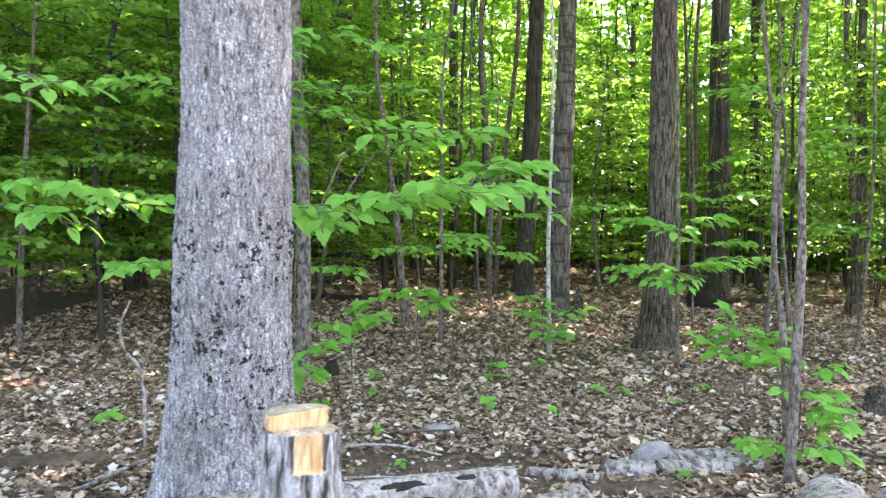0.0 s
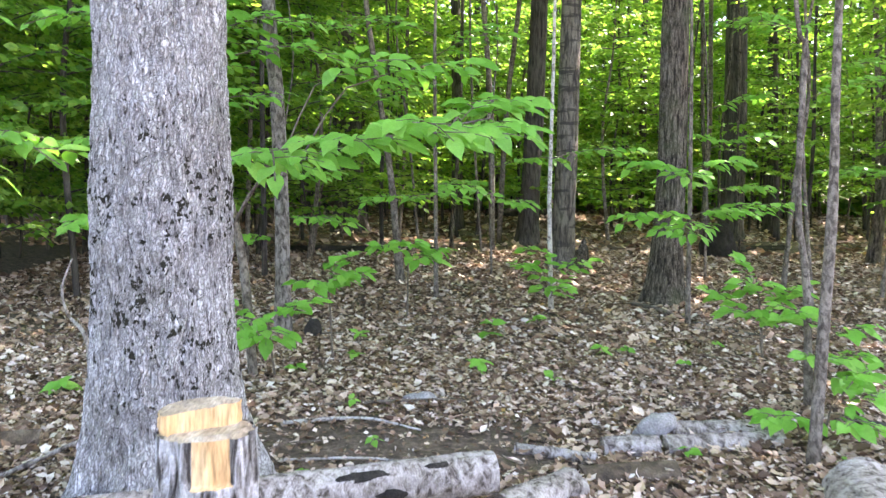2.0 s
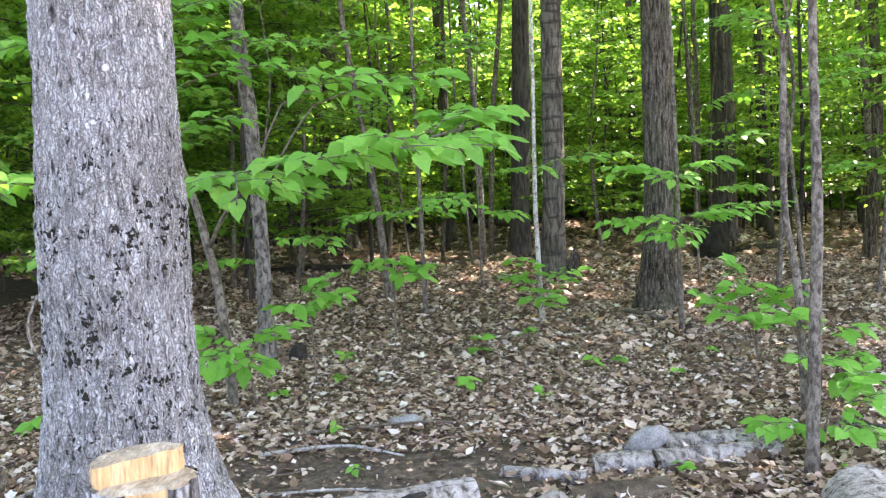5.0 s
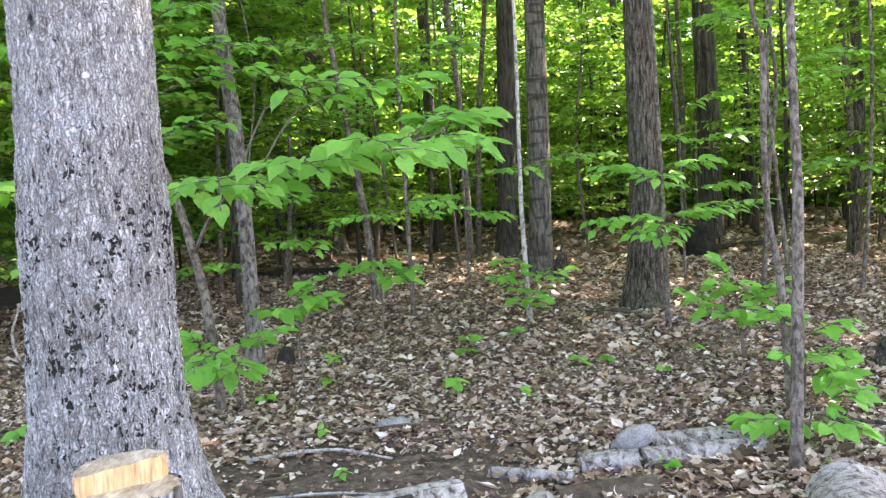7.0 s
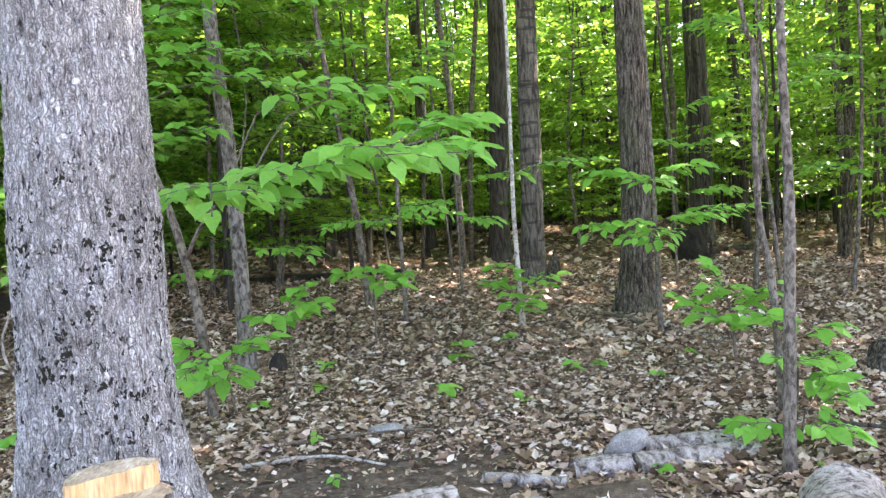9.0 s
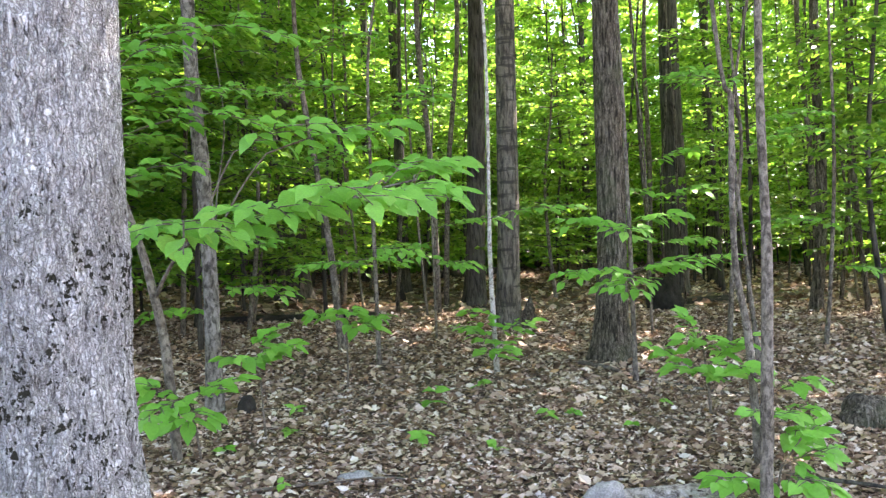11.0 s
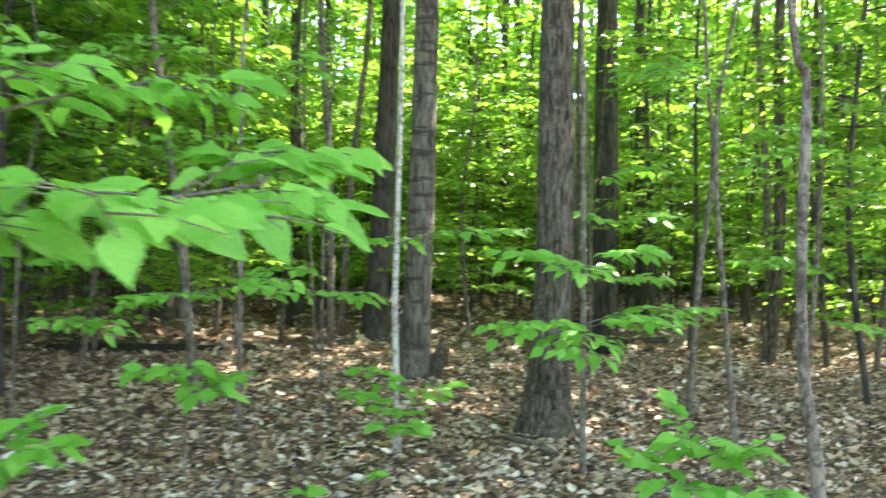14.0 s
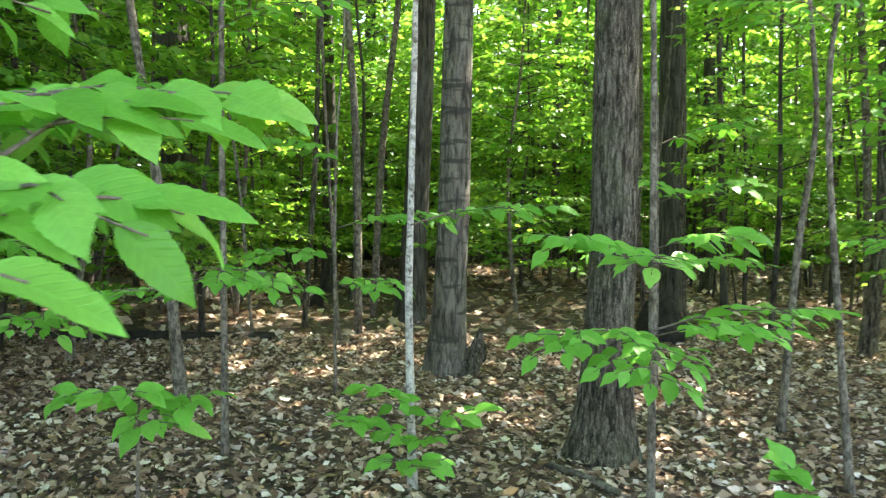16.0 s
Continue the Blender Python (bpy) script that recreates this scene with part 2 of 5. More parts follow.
GREEN_NEAR = [(0.0, (0.13, 0.34, 0.04)), (0.4, (0.18, 0.44, 0.065)), (0.8, (0.22, 0.50, 0.085)), (1.0, (0.27, 0.52, 0.10))]
GREEN_FAR = [(0.0, (0.06, 0.17, 0.022)), (0.4, (0.13, 0.29, 0.04)), (0.8, (0.185, 0.345, 0.062)), (1.0, (0.25, 0.39, 0.082))]
M_LEAF = leaf_material("young_leaf", GREEN_NEAR, (1.3, 1.3, 0.8), 0.45)
M_LEAF_NEAR = leaf_material("veined_young_leaf", GREEN_NEAR, (1.3, 1.3, 0.8), 0.45, 0.4, True)
M_LEAF_FAR = leaf_material("forest_leaf", GREEN_FAR, (1.75, 1.55, 0.95), 0.56)
M_LITTER = leaf_material("dry_leaf", [(0.0, (0.085, 0.05, 0.03)), (0.3, (0.205, 0.125, 0.075)), (0.55, (0.37, 0.25, 0.165)), (0.8, (0.60, 0.455, 0.34)), (0.95, (0.80, 0.69, 0.59)), (1.0, (0.46, 0.25, 0.10))], (1, 0.9, 0.8), 0.12, 0.7)
M_BIG = bark_material("pale_ridged_bark", (0.74, 0.71, 0.69), (0.52, 0.49, 0.475), (0.11, 0.098, 0.09), 58, 0.24, 0.03, spots=1.0, stops=(0.33, 0.43, 0.56), plates=72)
M_OAK = bark_material("grey_furrowed_bark", (0.25, 0.215, 0.17), (0.105, 0.088, 0.068), (0.032, 0.027, 0.02), 44, 0.16, 0.022, moss=0.45, plates=40)
M_MOTTLED = bark_material("mottled_grey_bark", (0.25, 0.225, 0.19), (0.12, 0.105, 0.085), (0.035, 0.03, 0.023), 30, 0.5, 0.012, bands=0.35)
M_BANDED = bark_material("banded_grey_bark", (0.21, 0.185, 0.15), (0.11, 0.096, 0.078), (0.045, 0.04, 0.035), 24, 0.2, 0.025, bands=0.8)
# far trunks stand dark against the light; that shade is in this colour
M_DARKBARK = bark_material("shade_dark_bark", (0.10, 0.088, 0.075), (0.06, 0.052, 0.043), (0.02, 0.018, 0.015), 26, 0.14, 0.025)
M_SAP = bark_material("smooth_grey_bark", (0.235, 0.20, 0.16), (0.12, 0.10, 0.078), (0.055, 0.044, 0.034), 40, 0.5, 0.003, bands=0.55)
M_PALE = bark_material("pale_birch_bark", (0.56, 0.52, 0.46), (0.40, 0.365, 0.32), (0.12, 0.10, 0.08), 36, 0.9, 0.003, bands=0.6)
M_TWIG = mottled("twig_bark", [(0.3, (0.09, 0.065, 0.045)), (0.7, (0.22, 0.18, 0.14))], 30, 0.002)
M_LOG = bark_material("weathered_log_bark", (0.44, 0.385, 0.345), (0.27, 0.23, 0.20), (0.08, 0.063, 0.05), 30, 0.6, 0.012, bands=0.25)
M_STUMP = bark_material("rough_stump_bark", (0.58, 0.56, 0.55), (0.28, 0.26, 0.24), (0.05, 0.042, 0.036), 34, 0.2, 0.03, stops=(0.38, 0.48, 0.58))
M_LOGEND = mottled("weathered_cut_wood", [(0.3, (0.10, 0.075, 0.055)), (0.55, (0.28, 0.23, 0.18)), (0.75, (0.45, 0.40, 0.34))], 14, 0.006)
M_CUT = mottled("fresh_cut_wood", [(0.25, (0.36, 0.19, 0.08)), (0.45, (0.60, 0.37, 0.17)), (0.75, (0.72, 0.52, 0.30))], 18, 0.004, 0.7, (1, 1, 0.15))
M_SAWN = mottled("sawn_wood_top", [(0.25, (0.18, 0.125, 0.08)), (0.5, (0.38, 0.29, 0.20)), (0.75, (0.55, 0.47, 0.36))], 22, 0.005, 0.8, (1, 0.3, 1))
M_ROT = mottled("rotten_wood", [(0.3, (0.03, 0.022, 0.016)), (0.55, (0.12, 0.085, 0.055)), (0.8, (0.26, 0.20, 0.14))], 12, 0.03)
M_BLACK = mottled("blackened_wood", [(0.3, (0.012, 0.010, 0.008)), (0.7, (0.05, 0.042, 0.033))], 12, 0.03)
M_STONE = mottled("grey_stone", [(0.3, (0.19, 0.172, 0.158)), (0.55, (0.32, 0.295, 0.275)), (0.8, (0.47, 0.435, 0.41))], 9, 0.012)
M_GROUND = mottled("forest_soil", [(0.25, (0.035, 0.025, 0.018)), (0.45, (0.095, 0.07, 0.05)), (0.6, (0.16, 0.115, 0.082)), (0.75, (0.28, 0.215, 0.16))], 16, 0.03, 0.95, fine=45)


# ---------------------------------------------------------------- mesh tools
def ground_z(x, y):
    """Height of the forest floor: a gentle rise away from the start, with low swells."""
    y = np.asarray(y, float)
    x = np.asarray(x, float)
    z = np.interp(y, [-20, 0, 4, 6, 8, 9, 11, 15, 50], [0.12, 0.15, 0.195, 0.22, 0.26, 0.32, 0.46, 0.56, 1.0])
    far = np.clip((np.hypot(x - 1, y - 7) - 6) / 10, 0, 1)
    return z + (0.012 * np.sin(1.9 * x + 0.7 * y) + 0.010 * np.sin(2.7 * y - 1.3 * x)) + far * 0.10 * np.sin(0.45 * x + 0.9) * np.sin(0.37 * y)


def gz(x, y):
    return float(ground_z(x, y))


def mesh_of(name, V, F, smooth=True):
    me = bpy.data.meshes.new(name)
    me.from_pydata(np.asarray(V, float).reshape(-1, 3), [], F)
    if smooth:
        me.polygons.foreach_set("use_smooth", np.ones(len(me.polygons), bool))
    me.update()
    return me


def part(name, me, mat, parent, label=""):
    """Links a mesh as one object under a thing or a part. Mesh coordinates are those of the parent."""
    if isinstance(me, bmesh.types.BMesh):
        bm, me = me, bpy.data.meshes.new(name)
        bm.to_mesh(me)
        bm.free()
    if mat and not me.materials:
        me.materials.append(mat)
    ob = new(name, me)
    ob.parent = parent
    return tagged(ob, label)


def thing(name, at, label, category, group="", kind=""):
    ob = new(name)
    ob.empty_display_size = 0.1
    ob.location = at
    return tagged(ob, label, category, group, kind)


def smooth_line(pts, n):
    """A Catmull-Rom line of n points through pts."""
    p = np.asarray(pts, float)
    p = np.vstack([2 * p[0] - p[1], p, 2 * p[-1] - p[-2]])
    u = np.linspace(0, len(p) - 3 - 1e-6, n)
    i = u.astype(int)
    f = (u - i)[:, None]
    a, b, c, d = p[i], p[i + 1], p[i + 2], p[i + 3]
    return 0.5 * (2 * b + (c - a) * f + (2 * a - 5 * b + 4 * c - d) * f ** 2 + (3 * b - a - 3 * c + d) * f ** 3)


def tube(line, radii, sides=8, caps=True, shape=None):
    """A tube round a line. shape(k, angle, point) gives a factor on the radius."""
    line = np.asarray(line, float)
    n = len(line)
    t = np.gradient(line, axis=0)
    t /= np.linalg.norm(t, axis=1)[:, None]
    ref = np.array([1.0, 0, 0]) if abs(t[0, 0]) < 0.8 else np.array([0, 1.0, 0])
    u = ref - t * (t @ ref)[:, None]
    u /= np.linalg.norm(u, axis=1)[:, None]
    v = np.cross(t, u)
    a = np.linspace(0, 2 * np.pi, sides, endpoint=False)
    R = np.asarray(radii, float).reshape(-1, 1) * np.ones((n, sides))
    if shape is not None:
        R = R * shape(np.arange(n)[:, None], a[None, :], line)
    V = line[:, None, :] + R[..., None] * (np.cos(a)[None, :, None] * u[:, None, :] + np.sin(a)[None, :, None] * v[:, None, :])
    V = V.reshape(-1, 3)
    i = np.arange(n - 1)[:, None] * sides
    j = np.arange(sides)[None, :]
    k = (j + 1) % sides
    F = np.stack([i + j, i + k, i + sides + k, i + sides + j], -1).reshape(-1, 4).tolist()
    if caps:
        F.append(list(range(sides))[::-1])
        F.append(list(range((n - 1) * sides, n * sides)))
    return V, F


class Soup:
    """Gathers pieces of geometry into one mesh."""

    def __init__(self):
        self.V, self.F, self.n = [], [], 0

    def add(self, V, F):
        self.V.append(np.asarray(V, float))
        self.F += [[q + self.n for q in f] for f in F] if not isinstance(F, np.ndarray) else (F + self.n).tolist()
        self.n += len(V)

    def mesh(self, name, smooth=True):
        return mesh_of(name, np.vstack(self.V), self.F, smooth)


def leaf_shape(rows, half, cup=0.12, droop=0.16, wave=0.0):
    """A pointed oval leaf of length 1 along y: midrib and two edges, cupped and drooping."""
    v = np.linspace(0, 1, rows + 1)
    w = half * np.sin(np.pi * v ** 0.86) ** 1.05 * (1 - 0.1 * v)
    saw = wave * np.where(np.arange(rows + 1) % 2, 1.0, -1.0)
    w = np.where((v > 0.02) & (v < 0.98), w * (1 + saw), 0)
    V, F = [(0, 0, 0)], []
    for i in range(1, rows):
        z = -droop * v[i] ** 2
        V += [(-w[i], v[i] - 0.02, z + cup * w[i] + 0.03 * math.sin(9 * v[i])), (0, v[i], z), (w[i], v[i] - 0.02, z + cup * w[i] - 0.03 * math.sin(8 * v[i] + 1))]
    V.append((0, 1, -droop * 1.1))
    tip = len(V) - 1
    F += [(0, 2, 1), (0, 3, 2)]
    for i in range(rows - 2):
        a = 1 + 3 * i
        F += [(a, a + 1, a + 4, a + 3), (a + 1, a + 2, a + 5, a + 4)]
    a = 1 + 3 * (rows - 2)
    F += [(a, a + 1, tip), (a + 1, a + 2, tip)]
    return np.array(V), F


LEAF_MID = leaf_shape(6, 0.31, 0.15, 0.18)
LEAF_FAR = (np.array([(0, 0, 0), (-0.33, 0.48, 0.07), (0, 1, -0.08), (0.33, 0.48, 0.07)]), [(0, 3, 2), (0, 2, 1)])


def lobed_shape(lobes, half):
    """A dry curled leaf with a lobed outline, as a fan about its middle."""
    m = lobes * 2 + 1
    V = [(0, 0.45, 0.0)]
    for i in range(m):
        a = -math.pi / 2 + 2 * math.pi * i / m
        r = 0.5 if i % 2 else 0.33
        if i == 0:
            r = 0.5
        x, y = half * 2 * r * math.cos(a), 0.5 + r * math.sin(a)
        V.append((x, y, 0.55 * x * x + 0.35 * (y - 0.5) ** 2 + 0.03 * math.sin(5 * i)))
    F = [(0, 1 + i, 1 + (i + 1) % m) for i in range(m)]
    return np.array(V), F


LITTER_SHAPES = [lobed_shape(4, 0.36), lobed_shape(5, 0.42), lobed_shape(3, 0.3), leaf_shape(4, 0.3, 0.5, -0.25)]


def scatter(shape, P, D, N, S):
    """Copies of a leaf shape at points P, lengthwise along D, facing N, of sizes S. Gives vertices and faces."""
    T, F = shape
    D = D / np.linalg.norm(D, axis=1)[:, None]
    X = np.cross(D, N)
    X /= np.linalg.norm(X, axis=1)[:, None] + 1e-9
    Z = np.cross(X, D)
    S = np.asarray(S).reshape(-1, 1, 1)
    V = P[:, None, :] + S * (T[None, :, 0:1] * X[:, None] + T[None, :, 1:2] * D[:, None] + T[None, :, 2:3] * Z[:, None])
    k = len(T)
    out = []
    tri = [f for f in F if len(f) == 3]
    quad = [f for f in F if len(f) == 4]
    off = (np.arange(len(P)) * k)[:, None, None]
    for g in (tri, quad):
        if g:
            out += (np.array(g)[None] + off).reshape(-1, len(g[0])).tolist()
    return V.reshape(-1, 3), out


def spray(r, start, end, leaves, size, width, sag=0.08, twigs=7):
    """A flat beech-like spray from start to end, its leaves tipped towards the camera: its twigs, and leaf points,
    ways, normals and sizes.
    """
    start, end = np.array(start, float), np.array(end, float)
    way = end - start
    length = np.linalg.norm(way)
    side = np.cross(way, (0, 0, 1))
    side /= np.linalg.norm(side) + 1e-9
    main = smooth_line([start, start + 0.35 * way + side * r.normal(0, 0.03) * length + (0, 0, 0.05 * length), start + 0.7 * way + (0, 0, 0.04 * length), end - (0, 0, sag * length)], 14)
    lines = [(main, 0.007 * min(1.2, length))]
    tips = [(main, 1.0)]
    for i in range(twigs):
        f = 0.18 + 0.75 * (i + r.random() * 0.6) / twigs
        p = main[int(f * 13)]
        s = 1 if i % 2 else -1
        ln = width * (1.05 - 0.6 * abs(f - 0.45)) * r.uniform(0.7, 1.15)
        d = way / length * r.uniform(0.45, 0.9) + side * s * r.uniform(0.7, 1.0)
        d /= np.linalg.norm(d)
        q = p + d * ln - np.array((0, 0, sag * ln * r.uniform(0.2, 2.2)))
        tw = smooth_line([p, 0.5 * (p + q) + (0, 0, 0.05 * ln), q], 6)
        lines.append((tw, 0.0035))
        tips.append((tw, ln / length + 0.25))
    wt = np.array([w for _, w in tips])
    wt = wt / wt.sum()
    P, D, N, S = [], [], [], []
    for (ln, _), share in zip(tips, wt):
        m = max(2, int(round(leaves * share)))
        for k in range(m):
            f = (0.12 + 0.88 * (k + 0.5) / m) * (len(ln) - 1)
            i = min(int(f), len(ln) - 2)
            p = ln[i] + (ln[i + 1] - ln[i]) * (f - i)
            t = ln[i + 1] - ln[i]
            t = t / np.linalg.norm(t)
            sd = np.cross(t, (0, 0, 1.0))
            sd /= np.linalg.norm(sd) + 1e-9
            s = 1 if k % 2 else -1
            if k == m - 1:
                d = t
            else:
                d = t * r.uniform(0.35, 0.9) + sd * s * r.uniform(0.6, 1.0)
            d = d + np.array((0, 0, r.normal(-0.15, 0.18)))
            P.append(p)
            D.append(d)
            N.append(np.array((r.normal(0, 0.24), r.normal(0, 0.26) - 0.36, 1.0)))
            S.append(size * r.uniform(0.65, 1.2))
    return lines, np.array(P), np.array(D), np.array(N), np.array(S)


def merge(sprays):
    return [np.vstack([s[i] for s in sprays]) for i in (1, 2, 3)] + [np.concatenate([s[4] for s in sprays])]


# ---------------------------------------------------------------- the forest floor
def build_ground():
    xs = np.concatenate([[-3000, -600, -150, -60], np.arange(-30, -6, 1.0), np.arange(-6, 9, 0.12), np.arange(9, 34, 1.0), [60, 150, 600, 3000]])
    ys = np.concatenate([[-3000, -600, -150, -50], np.arange(-20, -1, 1.0), np.arange(-1, 14, 0.12), np.arange(14, 46, 1.0), [60, 150, 600, 3000]])
    X, Y = np.meshgrid(xs, ys)
    Z = ground_z(X, Y)
    near = np.exp(-((X - 1) / 9) ** 2 - ((Y - 6) / 10) ** 2)
    Z = Z + near * rng.normal(0, 0.006, X.shape)
    V = np.stack([X, Y, Z], -1).reshape(-1, 3)
    w = len(xs)
    i, j = np.meshgrid(np.arange(len(ys) - 1), np.arange(w - 1), indexing="ij")
    a = (i * w + j).ravel()
    F = np.stack([a, a + 1, a + w + 1, a + w], -1)
    g = new("ground", mesh_of("ground", V, F.tolist()))
    g.data.materials.append(M_GROUND)
    return tagged(g, "brown forest soil covered with fallen leaves", "ground", kind="structure")


GROUND = build_ground()


# ---------------------------------------------------------------- trunks and trees
def furrows(seed, deep, across, along):
    """A radius factor with raised vertical ridges, as on old bark."""
    def f(k, a, line):
        out = np.ones((len(line), a.shape[1]))
        for i in range(len(line)):
            z = line[i, 2]
            for j in range(a.shape[1]):
                c, s = math.cos(a[0, j]), math.sin(a[0, j])
                p = Vector((c * across + seed, s * across, z * along))
                h = 1 - abs(noise.noise(p)) * 2.4
                h2 = noise.noise(p * 2.7 + Vector((3, 1, seed)))
                out[i, j] += deep * (0.75 * h + 0.45 * h2)
        return out
    return f


def flare(line, r, base, height=0.95, toes=5, amount=0.10, seed=0.0):
    """Radii that widen to the roots, and a factor that splits the foot into buttress roots."""
    z = line[:, 2] - line[0, 2]
    k = np.exp(-z / (height * 0.36))
    radii = r + (base - r) * k

    def toe(_, a, ln):
        return 1 + amount * k[:, None] * (np.cos(toes * a + seed) + 0.5 * np.cos((toes + 2) * a + 2 * seed))
    return radii, toe


def crown_leaves(r, count, radius, z0, z1, size, at=(0, 0)):
    """Leaf clumps of a high crown: clusters within a rounded volume, with gaps."""
    m = max(6, count // 45)
    c = r.normal(0, 1, (m, 3))
    c /= np.linalg.norm(c, axis=1)[:, None]
    c *= r.uniform(0.35, 1, (m, 1)) ** 0.5
    C = c * (radius, radius, (z1 - z0) / 2) + (at[0], at[1], (z0 + z1) / 2)
    P = C[r.integers(0, m, count)] + r.normal(0, 1, (count, 3)) * (0.55, 0.55, 0.28)
    D = r.normal(0, 1, (count, 3)) * (1, 1, 0.5)
    N = r.normal(0, 0.55, (count, 3)) + (0, 0, 1)
    return P, D, N, size * r.uniform(0.6, 1.3, count), C


def tree(name, pts, r, base, mat, label, crown=None, sides=28, rings=60, deep=0.05, across=3.5, along=1.6, seed=1.0, toes=5, top=14.0):
    """A grown tree: trunk through pts (world), carried on up to its crown, with limbs."""
    b = np.array(pts[0])
    t = thing(name, b, label, "tree", "forest trees")
    rel = [np.array(p) - b for p in pts]
    lean = (rel[-1] - rel[0])[:2] / max(0.5, rel[-1][2])
    rel[0] = rel[0] - (0, 0, 0.08)
    high = rel[-1][2]
    for z in np.linspace(high + 2.5, top, 3):
        rel.append(np.array((rel[-1][0] + lean[0] * 1.0, rel[-1][1] + lean[1] * 1.0, z)))
    line = smooth_line(rel, rings)
    line = line[np.argsort(line[:, 2])]
    radii, toe = flare(line, r, base, seed=seed, toes=toes)
    taper = 1 - 0.72 * np.clip((line[:, 2] - 2) / (top - 2), 0, 1)
    fur = furrows(seed, deep, across, along)
    V, F = tube(line, radii * taper, sides, True, lambda k, a, ln: fur(k, a, ln) * toe(k, a, ln))
    part("trunk", mesh_of("trunk", V, F), mat, t)
    if crown:
        rr = np.random.default_rng(int(seed * 100) + 5)
        count, radius, z0, z1 = crown
        P, D, N, S, C = crown_leaves(rr, int(count * 1.2), radius, z0, z1, 0.40, line[-1][:2])
        V, F = scatter(LEAF_FAR, P, D, N, S)
        part("crown", mesh_of("crown", V, F), M_LEAF_FAR, t, "leafy green crown with gaps")
        for c in C[:: max(1, len(C) // 9)]:
            i = np.argmin(abs(line[:, 2] - (c[2] - 1.6)))
            p = line[i]
            lb = smooth_line([p, 0.5 * (p + c) + (0, 0, 0.3), c], 8)
            V, F = tube(lb, np.linspace(0.05, 0.012, 8), 6)
            part("limb", mesh_of("limb", V, F), mat, t)
    return t


def sapling(name, pts, r, mat, label, sprays=(), size=0.10, shape=LEAF_MID, sides=10, top=None, rings=26, seed=1, wobble=0.0, leaf_mat=None, group="saplings"):
    """A slender young tree: stem through pts (world), with leafy sprays given as (start, end, leaves, width)."""
    rr = np.random.default_rng(seed)
    b = np.array(pts[0], float)
    t = thing(name, b, label, "sapling", group)
    rel = [np.array(p) - b for p in pts]
    rel[0] = rel[0] - (0, 0, 0.05)
    if top:
        step = (rel[-1] - rel[-2]) / max(0.2, np.linalg.norm(rel[-1] - rel[-2]))
        step = step * 0.4 + np.array((0, 0, 0.6))
        left = top - rel[-1][2]
        rel += [rel[-1] + step * left * 0.5 + rr.normal(0, 0.06, 3), rel[-1] + step * left + rr.normal(0, 0.1, 3)]
    line = smooth_line(rel, rings)
    line[1:-1, :2] += rr.normal(0, wobble, (rings - 2, 2))
    h = np.linspace(0, 1, rings)
    bumps = 1 + 0.05 * rr.normal(0, 1, rings)
    V, F = tube(line, r * (1.15 - 0.7 * h) * bumps * (1 + 0.35 * np.exp(-h * 30)), sides)
    part("stem", mesh_of("stem", V, F), mat, t)
    if sprays:
        made = []
        for s in sprays:
            made.append(spray(rr, np.array(s[0]) - b, np.array(s[1]) - b, int(s[2] * 1.45), size * 1.08, s[3]))
        for m in made:
            for i, (ln, w) in enumerate(m[0]):
                part("twig" if i else "branch", mesh_of("twig", *tube(ln, np.linspace(w, w * 0.4, len(ln)), 5)), M_TWIG, t)
        V, F = scatter(shape, *merge(made))
        part("foliage", mesh_of("foliage", V, F), leaf_mat or M_LEAF, t)
    return t


def at_ground(x, y, dz=0.0):
    return (x, y, gz(x, y) + dz)


